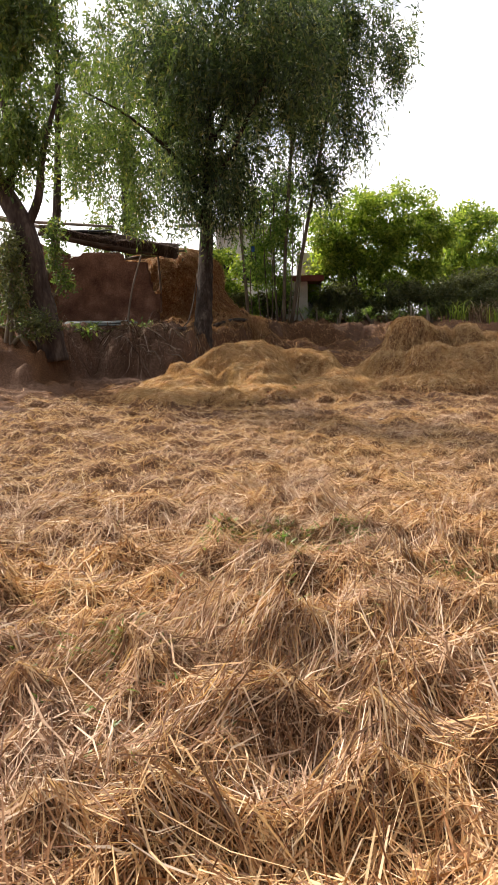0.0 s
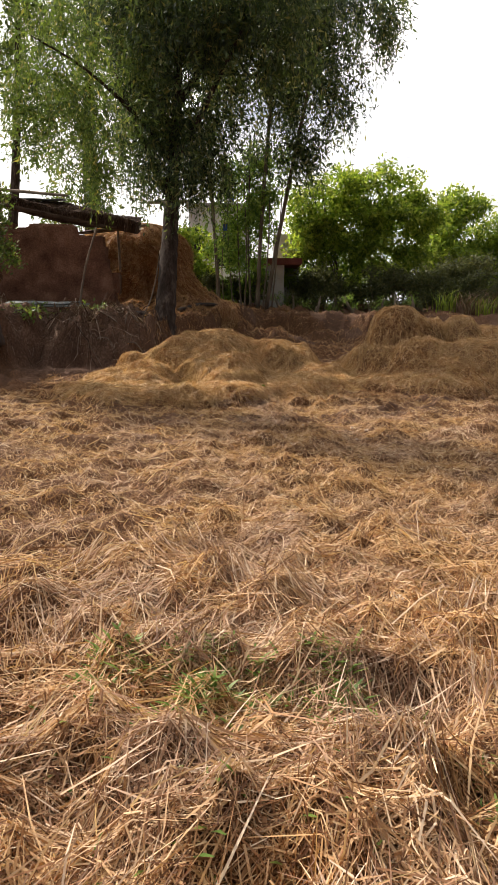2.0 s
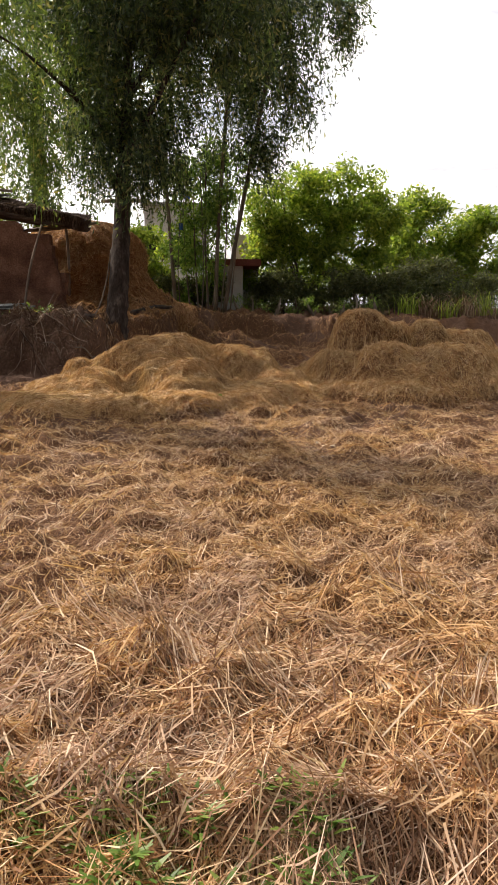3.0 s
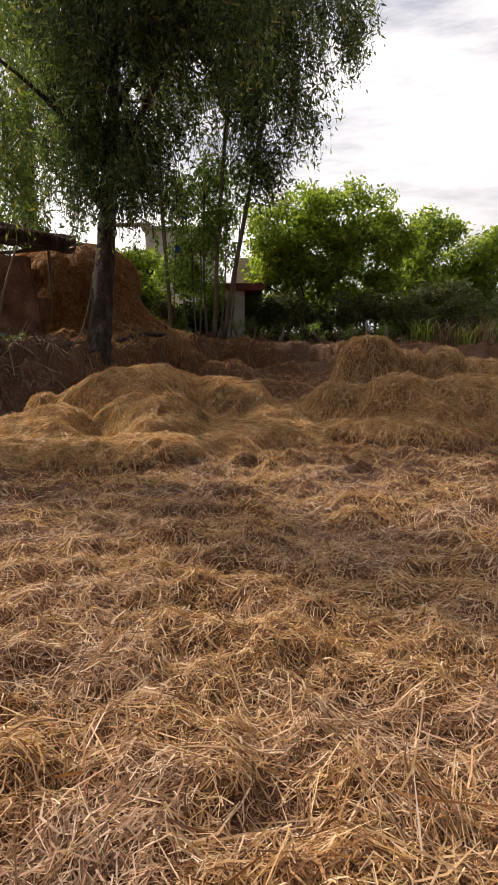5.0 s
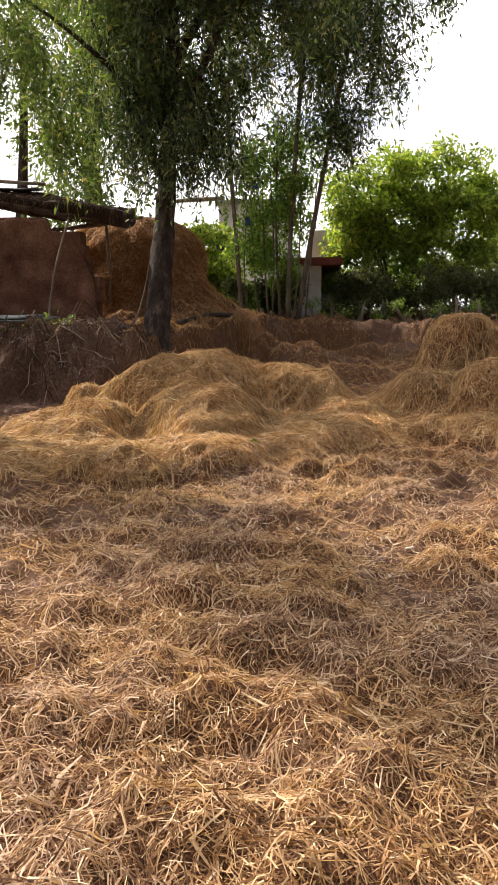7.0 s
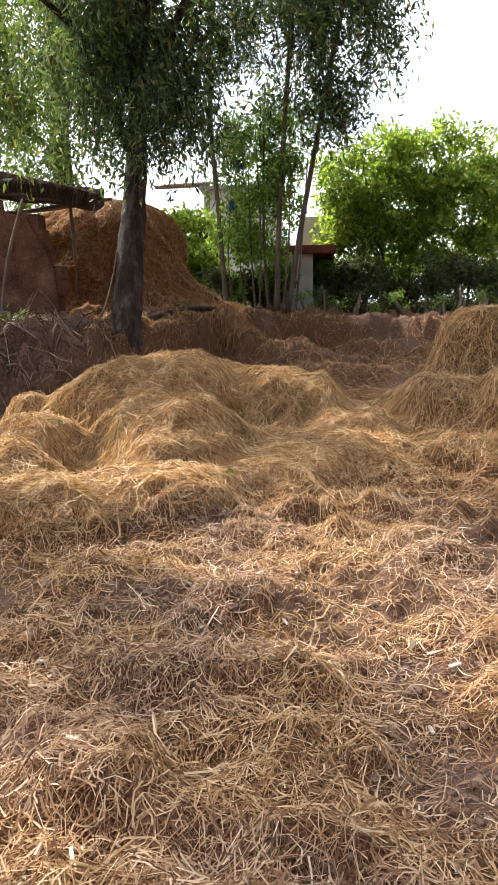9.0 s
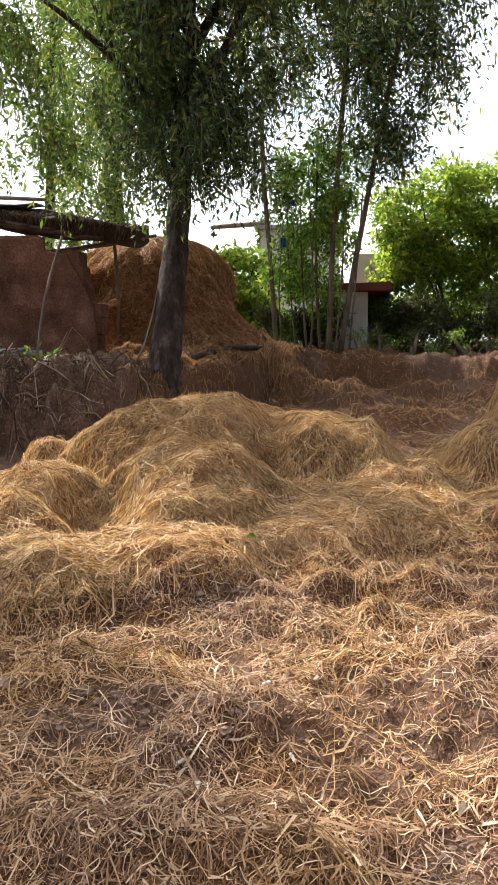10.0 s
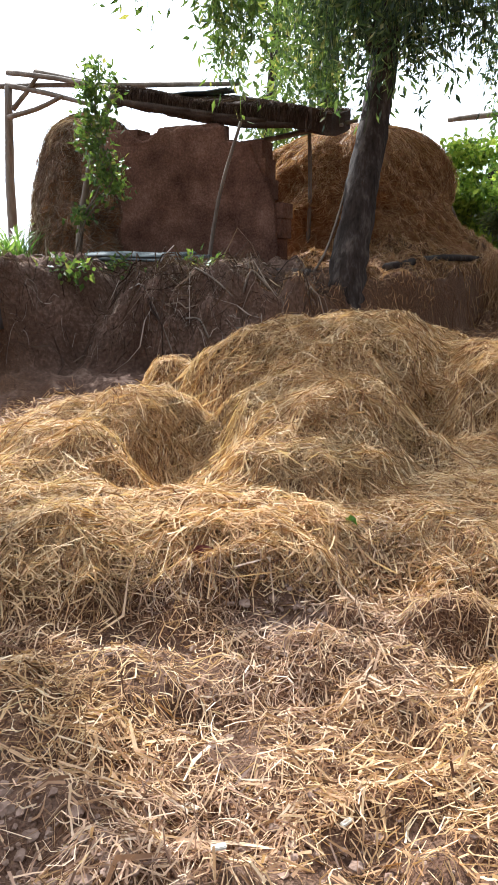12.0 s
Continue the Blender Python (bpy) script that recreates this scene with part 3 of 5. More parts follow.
# ---- round and boxy forms ----
def tube(points, radii, sides=8, wobble=0.0, seed=0):
    """Verts and faces of a limb through points, closed at both ends."""
    pts = [Vector(p) for p in points]
    r = random.Random(seed)
    V, F = [], []
    for i, p in enumerate(pts):
        d = (pts[min(i + 1, len(pts) - 1)] - pts[max(i - 1, 0)]).normalized()
        u = d.orthogonal().normalized() if abs(d.z) < 0.3 else Vector((1, 0, 0)).cross(d).normalized()
        w = d.cross(u)
        for k in range(sides):
            t = 2 * math.pi * k / sides
            q = radii[i] * (1 + wobble * (r.random() - 0.5))
            V.append(p + (u * math.cos(t) + w * math.sin(t)) * q)
    for i in range(len(pts) - 1):
        for k in range(sides):
            a, b = i * sides + k, i * sides + (k + 1) % sides
            F.append((a, b, b + sides, a + sides))
    V += [pts[0], pts[-1]]
    n = len(V)
    for k in range(sides):
        F.append((n - 2, (k + 1) % sides, k, k))
        e = (len(pts) - 1) * sides
        F.append((n - 1, e + k, e + (k + 1) % sides, e + (k + 1) % sides))
    quads = [f for f in F if len(set(f)) == 4]
    tris = [tuple(dict.fromkeys(f)) for f in F if len(set(f)) == 3]
    return V, quads + tris


def smooth_line(points, radii, steps=5):
    """More points along a bent line, by Catmull-Rom."""
    p = [Vector(q) for q in points]
    out, rad = [], []
    for i in range(len(p) - 1):
        a, b, c, d = p[max(i - 1, 0)], p[i], p[i + 1], p[min(i + 2, len(p) - 1)]
        for s in range(steps):
            t = s / steps
            out.append(0.5 * ((2 * b) + (c - a) * t + (2 * a - 5 * b + 4 * c - d) * t * t + (3 * b - a - 3 * c + d) * t ** 3))
            rad.append(radii[i] + (radii[i + 1] - radii[i]) * t)
    return out + [p[-1]], rad + [radii[-1]]


def limb(name, points, radii, mat, parent=None, label="", sides=9, wobble=0.12, steps=4):
    pts, rad = smooth_line(points, radii, steps)
    V, F = tube(pts, rad, sides, wobble, len(points) * 7 + int(abs(points[0][0]) * 100))
    me = bpy.data.meshes.new(name)
    me.from_pydata([tuple(v) for v in V], [], F)
    for q in me.polygons:
        q.use_smooth = True
    me.materials.append(mat)
    return put(name, me, parent, label)


def box(x0, x1, y0, y1, z0, z1, bevel=0.0, cuts=0, rough=0.0, seed=0):
    bm = bmesh.new()
    bmesh.ops.create_cube(bm, size=1)
    bmesh.ops.scale(bm, vec=(x1 - x0, y1 - y0, z1 - z0), verts=bm.verts)
    bmesh.ops.translate(bm, vec=((x0 + x1) / 2, (y0 + y1) / 2, (z0 + z1) / 2), verts=bm.verts)
    if cuts:
        bmesh.ops.subdivide_edges(bm, edges=bm.edges[:], cuts=cuts, use_grid_fill=True)
    if bevel:
        bmesh.ops.bevel(bm, geom=bm.edges[:] if not cuts else [e for e in bm.edges if e.calc_face_angle(0) > 1], offset=bevel, segments=2, affect="EDGES")
    if rough:
        for v in bm.verts:
            v.co += Vector([(noise.noise(v.co * 4 + Vector((seed + 9 * k, 0, 0)))) for k in range(3)]) * rough
    return bm


# ---- leaves ----
def leaf_quads(C, D, length, width, droop_side=None):
    """Pointed leaves at C (n, 3) along D (n, 3): four corners each, folded a little."""
    n = len(C)
    L = length * rng.uniform(0.6, 1.3, n)[:, None]
    side = np.cross(D, rng.normal(0, 1, (n, 3)))
    side /= np.linalg.norm(side, axis=1)[:, None] + 1e-6
    w = width * rng.uniform(0.6, 1.3, n)[:, None] / 2
    nrm = np.cross(D, side)
    V = np.stack([C, C + D * L * 0.42 + side * w, C + D * L + nrm * L * 0.12, C + D * L * 0.42 - side * w], 1).reshape(-1, 3)
    F = (np.arange(n) * 4)[:, None] + np.array([0, 1, 2, 3])
    return V, F


def blobs_points(blobs, n):
    """Points in a few ellipsoids (x, y, z, rx, ry, rz, share), denser to the outside."""
    share = np.array([b[6] for b in blobs], dtype=float)
    pick = rng.choice(len(blobs), n, p=share / share.sum())
    d = unit(rng.normal(0, 1, (n, 3))) * (rng.uniform(0.05, 1, n) ** 0.45)[:, None]
    A = np.array([b[:6] for b in blobs])[pick]
    return A[:, :3] + d * A[:, 3:6], d


def hanging_crown(blobs, sprays, per, length, width, hang=0.9, spread=0.5, clump=13, tight=0.2):
    """Sprays of narrow leaves that droop in clumps from the ends of the boughs, with sky between the clumps."""
    P, d = blobs_points(blobs, max(1, sprays // clump))
    P, d = np.repeat(P, clump, 0), np.repeat(d, clump, 0)
    n = len(P)
    P = P + rng.normal(0, tight, (n, 3)) * np.array([1, 1, 1.35])
    out = unit(np.stack([d[:, 0], d[:, 1], np.full(n, -0.2)], 1) + rng.normal(0, 0.55, (n, 3)))
    S = rng.uniform(0.3, 1.0, n) * hang
    C, D = [], []
    tw = []
    for j in range(per):
        s = (j + rng.uniform(0, 1, n)) / per
        pos = P + out * (S * spread * s)[:, None]
        pos[:, 2] -= S * (0.25 * s + 0.75 * s * s)
        C.append(pos + rng.normal(0, 0.06, (n, 3)))
        D.append(unit(out * 0.4 + np.array([0, 0, -0.45]) + rng.normal(0, 0.6, (n, 3))))
    for s in (0.0, 0.5, 1.0):
        pos = P + out * (S * spread * s)[:, None]
        pos[:, 2] -= S * (0.25 * s + 0.75 * s * s)
        tw.append(pos)
    W = np.tile(np.array([[0.004, 0.0, 0.0]]), (n, 1))
    return join(leaf_quads(np.concatenate(C), np.concatenate(D), length, width), ribbons(np.stack(tw, 1), W))


def clumps_in(cx, cy, cz, rx, ry, rz, n, size, seed):
    """Small clumps of uneven size spread over a rounded form, as the boughs of a shrub end."""
    r = np.random.default_rng(seed)
    out = []
    for _ in range(n):
        d = unit(r.normal(0, 1, 3)) * r.uniform(0.3, 1.05)
        q = size * r.uniform(0.55, 1.35)
        out.append((cx + d[0] * rx, cy + d[1] * ry, cz + d[2] * rz, q, q, q * r.uniform(0.6, 0.9), q * q))
    return out


def bushy_crown(blobs, clumps, per, size, length, width, gap=0.0, seed=0):
    """Clumps of broad leaves that stand outward, with gaps between the clumps."""
    P, d = blobs_points(blobs, clumps)
    if gap:
        k = fbm(P[:, 0] * 1.2 + 40, P[:, 2] * 1.2 + P[:, 1] * 0.7, 151 + seed, 2) > gap
        P, d = P[k], d[k]
    n = len(P)
    C = np.repeat(P, per, 0) + rng.normal(0, size, (n * per, 3)) * np.array([1, 1, 0.7])
    D = unit(np.repeat(d, per, 0) * 0.5 + rng.normal(0, 0.7, (n * per, 3)) + np.array([0, 0, -0.1]))
    return leaf_quads(C, D, length, width)


def crown(root, V, F, mat, label=""):
    return put("crown", grid_mesh("crown", V, F, mat), root, label)


# ---- adobe wall, broken at one end ----
wall = tagged(empty("adobe_wall", (-4.4, 19.0, 1.4)), "ruined brown adobe block wall with a broken stepped end", "wall", kind="structure")
WALL_TOP_X = [-6.6, -5.6, -5.2, -4.9, -3.85, -3.8, -3.45, -3.4, -3.2, -3.05, -2.98]
WALL_TOP_Z = [3.30, 3.35, 3.15, 3.30, 3.28, 3.05, 3.02, 2.90, 2.55, 2.2, 1.4]
block_rng = random.Random(4)
course, row = 1.2, 0
while course < 3.3:
    h = 0.265
    xx = -6.6 - 0.22 * (row % 2)
    while xx < -2.95:
        w = block_rng.uniform(0.36, 0.46)
        mid = xx + w / 2
        top = float(np.interp(mid, WALL_TOP_X, WALL_TOP_Z))
        edge = min(top, course + h)
        if edge - course > 0.08:
            f = 19.0 + block_rng.uniform(-0.004, 0.004)
            bm = box(xx, min(xx + w - 0.003, -2.93), f, f + 0.34, course, edge - 0.003, 0.007)
            part("adobe_block", bm, M_ADOBE, wall).matrix_parent_inverse = wall.matrix_world.inverted()
        xx += w
    course += h
    row += 1
# mud plaster over the blocks, worn through along the top and the broken end
bm = bmesh.new()
cols = []
for i in range(92):
    px = -6.6 + 3.63 * i / 91
    pt = float(np.interp(px, WALL_TOP_X, WALL_TOP_Z)) - 0.03 + 0.07 * (noise.noise(Vector((px * 5, 3, 0)))) - 0.05 * abs(noise.noise(Vector((px * 14, 9, 0))))
    col = []
    for j in range(56):
        pz = 1.15 + (max(pt, 1.3) - 1.15) * j / 55
        dent = 0.014 * noise.noise(Vector((px * 2.3, pz * 2.3, 7))) + 0.007 * noise.noise(Vector((px * 9, pz * 9, 2)))
        seam = 0.014 * math.exp(-(((pz - 1.2) / 0.265 + 0.5) % 1 - 0.5) ** 2 / 0.003)
        step = 0.22 * (int((pz - 1.2) / 0.265) % 2)
        seam += 0.010 * math.exp(-((((px + step) / 0.41) + 0.5) % 1 - 0.5) ** 2 / 0.0012)
        pick = 0.10 * max(0.0, noise.noise(Vector((px * 1.1 + 5, pz * 1.4, 1))) - 0.36)
        col.append(bm.verts.new((px, 18.962 + dent + seam + pick, pz)))
    cols.append(col)
for i in range(91):
    for j in range(55):
        bm.faces.new((cols[i][j], cols[i + 1][j], cols[i + 1][j + 1], cols[i][j + 1]))
edge = [e for e in bm.edges if e.is_boundary]
ring = bmesh.ops.extrude_edge_only(bm, edges=edge)
for v in ring["geom"]:
    if isinstance(v, bmesh.types.BMVert):
        v.co.y = 19.04
part("mud_plaster", bm, M_ADOBE, wall, "worn mud plaster with faint block joints", True)
core = part("mortar", box(-6.6, -3.3, 19.012, 19.30, 1.2, 2.9), M_MORTAR, wall)
for o in wall.children:
    o.matrix_parent_inverse = Matrix.Translation((4.4, -19.0, -1.4))


# ---- old straw stack behind the wall ----
def dome(cx, cy, cz, rx, ry, h, power, lean, rough, seed, nu=120, nv=60):
    """A stack with steep sides and a rounded top; a point for each (around, up) pair."""
    u = np.linspace(0, 2 * math.pi, nu, endpoint=False)
    v = np.linspace(0, 1, nv)
    U, Vv = np.meshgrid(u, v)
    return dome_at(U, Vv, cx, cy, cz, rx, ry, h, power, lean, rough, seed), nu, nv


def dome_at(U, Vv, cx, cy, cz, rx, ry, h, power, lean, rough, seed):
    prof = (1 - Vv ** power) ** (1 / 2.2) * (1 + 0.28 * (1 - Vv) ** 3) * (1 + 0.30 * (1 - Vv) ** 2 * np.maximum(np.cos(U), 0))
    n = 1 + rough * (fbm(np.cos(U) * 2.3 + 9, np.sin(U) * 2.3 + Vv * 3.1, seed, 4) - 0.5) * 2
    n = n + 0.15 * (fbm(np.cos(U) * 6 + 9, np.sin(U) * 6 + Vv * 8, seed + 7, 3) - 0.5)
    return np.stack([cx + rx * prof * n * np.cos(U) + lean * Vv, cy + ry * prof * n * np.sin(U), cz + h * Vv * (0.96 + 0.08 * fbm(U * 1.5, Vv * 2, seed + 4))], -1)


def straw_stack(args, n, length, label, mat, core_mat):
    root = tagged(empty("straw_stack", (args[0], args[1], args[2])), label, "straw stack")
    G, nu, nv = dome(*args)
    ids = np.arange(nu * nv).reshape(nv, nu)
    F = np.stack([ids[:-1], np.roll(ids[:-1], -1, 1), np.roll(ids[1:], -1, 1), ids[1:]], -1).reshape(-1, 4)
    o = put("packed_core", grid_mesh("packed_core", G.reshape(-1, 3), F, core_mat, True), root)
    U, Vv = rng.uniform(0, 2 * math.pi, n), rng.uniform(0, 0.99, n) ** 0.8
    keep = np.sin(U) < 0.5
    U, Vv = U[keep], Vv[keep]
    n = len(U)
    L = length * rng.uniform(0.4, 1.3, n)
    th = rng.uniform(0, 2 * math.pi, n)
    P = []
    lift = np.abs(rng.normal(0, 0.035, n))
    for s in (-0.5, 0, 0.5):
        q = dome_at(U + np.cos(th) * L * s / args[3], np.clip(Vv + np.sin(th) * L * s / args[5], 0, 0.999), *args)
        q[:, 0] += np.cos(U) * lift
        q[:, 1] += np.sin(U) * lift
        P.append(q)
    W = unit(rng.normal(0, 1, (n, 3))) * 0.005
    VV, FF = ribbons(np.stack(P, 1), W)
    s = put("straw", grid_mesh("straw", VV, FF, mat), root)
    for c in (o, s):
        c.matrix_parent_inverse = Matrix.Translation((-args[0], -args[1], -args[2]))
    return root


straw_stack((-3.05, 22.3, 1.2, 1.52, 1.6, 2.45, 5.5, -0.05, 0.26, 211), 62000, 0.12, "tall weathered stack of reddish-brown straw behind the wall", M_STACK, M_STACK_CORE)
straw_stack((-6.72, 19.5, 1.1, 0.92, 0.8, 2.55, 7.0, 0.1, 0.28, 231), 22000, 0.25, "rough earth-brown stack overgrown with dry stalks", M_STALK, M_STACK_CORE)


# ---- lean-to roof and poles ----
def pole(points, r, mat=None, label="crooked weathered wooden pole", name="wooden_pole", group="wooden poles", cat="pole"):
    o = limb(name, points, [r * 1.15] + [r] * (len(points) - 2) + [r * 0.8], mat or M_WOOD, None, label, 7, 0.15, 3)
    return tagged(o, label, cat, group)


roof = tagged(empty("lean_to_roof", (-4.5, 19.6, 3.4)), "sagging dark thatched lean-to roof above the wall", "roof", kind="structure")
bm = bmesh.new()
rv = []
for i in range(25):
    for j in range(9):
        fx, fy = i / 24, j / 8
        z = 4.02 - 0.62 * fx + (0.16 + 0.06 * fx) * fy + 0.04 * math.sin(fx * 9 + fy * 4) + 0.06 * noise.noise(Vector((fx * 9, fy * 5, 0)))
        rv.append(bm.verts.new((-6.15 + 3.55 * fx + 0.1 * noise.noise(Vector((fx * 30, fy * 9, 4))), 19.55 + 1.1 * fy + 0.12 * noise.noise(Vector((fx * 14, fy * 3, 8))), z)))
for i in range(24):
    for j in range(8):
        bm.faces.new((rv[i * 9 + j], rv[(i + 1) * 9 + j], rv[(i + 1) * 9 + j + 1], rv[i * 9 + j + 1]))
ex = bmesh.ops.extrude_face_region(bm, geom=bm.faces[:])
for v in ex["geom"]:
    if isinstance(v, bmesh.types.BMVert):
        v.co.z -= 0.28
bmesh.ops.recalc_face_normals(bm, faces=bm.faces[:])
part("thatch", bm, M_THATCH, roof)
n = 5500
fx, fy = rng.uniform(-0.01, 1.01, n), rng.uniform(-0.04, 1.0, n) ** 1.4
fy = np.nan_to_num(fy, nan=-0.03)
L, sw = rng.uniform(0.08, 0.3, n), rng.normal(0, 0.25, n)
P = []
for q in (0.0, 0.5, 1.0):
    ry = fy - L * q / 1.1
    rz = 4.03 - 0.62 * fx + (0.16 + 0.06 * fx) * np.maximum(ry, 0) + np.minimum(ry, 0) * 1.3 + 0.04 * np.sin(fx * 9 + fy * 4) + np.abs(rng.normal(0, 0.008, n))
    P.append(np.stack([-6.15 + 3.55 * fx + sw * L * q, 19.55 + 1.1 * np.maximum(ry, -0.05), rz], 1))
V, F = ribbons(np.stack(P, 1), unit(rng.normal(0, 1, (n, 3))) * 0.006)
put("thatch_straw", grid_mesh("thatch_straw", V, F, M_THATCH_STRAW), roof, "ragged dark thatch straw")
for k in range(5):
    bx = -6.2 + 0.42 * k
    limb("board", [(bx, 19.5 + 0.05 * k, 3.86 - 0.09 * k), (bx + 0.75, 19.52, 3.70 - 0.09 * k), (bx + 1.5, 19.5, 3.58 - 0.08 * k)], [0.05, 0.06, 0.04], M_THATCH, roof, "", 5, 0.3, 3)
for o in roof.children:
    o.matrix_parent_inverse = Matrix.Translation((4.5, -19.6, -3.4))

pole([(-3.17, 20.4, 1.1), (-3.12, 20.4, 2.3), (-3.16, 20.4, 3.35)], 0.034)
pole([(-3.72, 18.25, 1.1), (-3.55, 18.3, 2.2), (-3.27, 18.4, 3.15)], 0.026)
pole([(-2.38, 18.55, 1.15), (-2.15, 18.6, 1.5), (-2.0, 18.75, 2.1), (-1.92, 18.9, 2.7)], 0.016, label="pale bent stick against the tree")
pole([(-1.2, 23.3, 1.55), (-1.32, 23.3, 1.8), (-1.60, 23.25, 2.4)], 0.05, label="pale smooth pole against the straw stack")


# ---- main tree ----
def at_root(root):
    inv = Matrix.Translation(-root.location)
    for c in root.children:
        c.matrix_parent_inverse = inv


def farther(*blobs):
    """Crown forms set back with the trunk, which leans away from the field."""
    return [(0.5 + (x - 0.5) * 1.1, y + 1.5, 1.5 + (z - 1.5) * 1.1, rx * 1.1, ry * 1.1, rz * 1.1, w) for x, y, z, rx, ry, rz, w in blobs]


tree = tagged(empty("eucalyptus_tree", (-1.88, 18.4, 1.0)), "tall grey-barked eucalyptus with drooping dark leaves", "tree")
limb("trunk", [(-1.83, 18.3, 0.7), (-1.77, 18.4, 1.15), (-1.72, 18.75, 2.35), (-1.68, 19.15, 3.5), (-1.64, 19.4, 4.8), (-1.55, 19.6, 6.4), (-1.5, 19.7, 8.8)], [0.36, 0.235, 0.20, 0.17, 0.135, 0.11, 0.05], M_BARK, tree, "", 16, 0.22, 9)
for pts in ([(-1.78, 19.2, 4.0), (-2.3, 19.2, 5.1), (-2.9, 19.1, 6.6)], [(-1.78, 19.2, 4.2), (-0.9, 19.0, 5.8), (0.0, 18.9, 7.5)], [(-1.7, 19.4, 5.2), (-2.3, 19.9, 7.0), (-3.2, 20.1, 9.0)],
            [(-1.65, 19.5, 5.8), (-0.4, 19.8, 7.8), (0.4, 20.1, 9.2)]):
    limb("limb", pts, [0.09, 0.065, 0.025], M_BARK, tree, "", 7, 0.1, 4)
limb("limb", [(-1.72, 19.4, 4.8), (-2.5, 18.9, 5.7), (-3.4, 18.3, 6.4), (-4.4, 17.9, 6.9)], [0.065, 0.05, 0.03, 0.015], M_BARK, tree, "", 7, 0.1, 4)
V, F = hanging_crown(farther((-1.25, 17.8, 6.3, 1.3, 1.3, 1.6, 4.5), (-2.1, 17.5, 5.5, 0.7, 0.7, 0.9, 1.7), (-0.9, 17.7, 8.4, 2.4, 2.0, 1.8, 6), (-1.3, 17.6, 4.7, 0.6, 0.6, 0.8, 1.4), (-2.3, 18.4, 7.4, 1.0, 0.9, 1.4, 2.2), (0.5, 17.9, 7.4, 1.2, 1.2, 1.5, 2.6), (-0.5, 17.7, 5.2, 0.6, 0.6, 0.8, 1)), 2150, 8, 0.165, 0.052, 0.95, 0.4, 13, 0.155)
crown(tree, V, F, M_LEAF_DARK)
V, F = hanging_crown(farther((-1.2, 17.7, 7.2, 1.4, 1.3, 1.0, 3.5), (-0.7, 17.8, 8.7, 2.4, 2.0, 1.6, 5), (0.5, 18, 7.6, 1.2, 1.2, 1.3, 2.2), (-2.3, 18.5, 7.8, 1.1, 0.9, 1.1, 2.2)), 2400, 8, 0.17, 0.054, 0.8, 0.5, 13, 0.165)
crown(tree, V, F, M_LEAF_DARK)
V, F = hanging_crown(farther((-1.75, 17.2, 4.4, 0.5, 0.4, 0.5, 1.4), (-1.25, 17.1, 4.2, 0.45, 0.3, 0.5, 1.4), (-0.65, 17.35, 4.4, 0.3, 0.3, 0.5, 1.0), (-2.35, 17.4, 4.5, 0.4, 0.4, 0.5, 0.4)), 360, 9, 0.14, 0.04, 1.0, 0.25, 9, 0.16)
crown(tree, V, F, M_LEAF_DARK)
# boughs of the same tree, their sunlit look carried by the lighter leaf colour
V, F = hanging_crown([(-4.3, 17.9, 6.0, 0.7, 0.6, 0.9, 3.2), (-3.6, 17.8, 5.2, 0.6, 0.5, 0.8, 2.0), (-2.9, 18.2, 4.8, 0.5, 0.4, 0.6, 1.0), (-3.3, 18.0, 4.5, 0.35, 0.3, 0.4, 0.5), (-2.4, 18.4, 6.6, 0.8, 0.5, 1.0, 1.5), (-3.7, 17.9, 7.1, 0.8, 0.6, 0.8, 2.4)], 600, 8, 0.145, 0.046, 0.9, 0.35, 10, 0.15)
crown(tree, V, F, M_LEAF_LIT, "drooping foliage coloured a sunlit yellow-green")
at_root(tree)

# leaning tree on the bank
tree = tagged(empty("leaning_tree", (-4.7, 15.0, 1.2)), "thick dark leaning trunk that forks above the bank", "tree")
limb("trunk", [(-4.66, 15.0, 0.7), (-4.72, 15.0, 1.5), (-4.85, 15.0, 2.2), (-5.05, 15.0, 3.3), (-5.35, 15.0, 4.0), (-5.9, 15.0, 5.0)], [0.36, 0.27, 0.24, 0.24, 0.2, 0.12], M_BARK_DARK, tree, "", 14, 0.12, 6)
limb("limb", [(-5.1, 15.0, 3.3), (-4.75, 15.05, 4.0), (-4.6, 15.1, 4.9), (-4.2, 15.2, 6.2)], [0.12, 0.09, 0.07, 0.03], M_BARK_DARK, tree, "", 8, 0.1, 4)
limb("limb", [(-5.35, 15.0, 4.0), (-5.25, 15.1, 5.0), (-5.5, 15.2, 6.6)], [0.12, 0.08, 0.03], M_BARK_DARK, tree, "", 8, 0.1, 4)
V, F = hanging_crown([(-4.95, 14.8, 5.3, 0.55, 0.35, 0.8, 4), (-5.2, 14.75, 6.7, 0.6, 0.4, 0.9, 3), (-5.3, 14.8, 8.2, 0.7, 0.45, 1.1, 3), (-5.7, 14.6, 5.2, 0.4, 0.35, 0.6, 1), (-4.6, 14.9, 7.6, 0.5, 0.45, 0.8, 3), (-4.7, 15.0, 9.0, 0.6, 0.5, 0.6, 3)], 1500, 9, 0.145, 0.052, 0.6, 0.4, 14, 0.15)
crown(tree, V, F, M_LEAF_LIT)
at_root(tree)

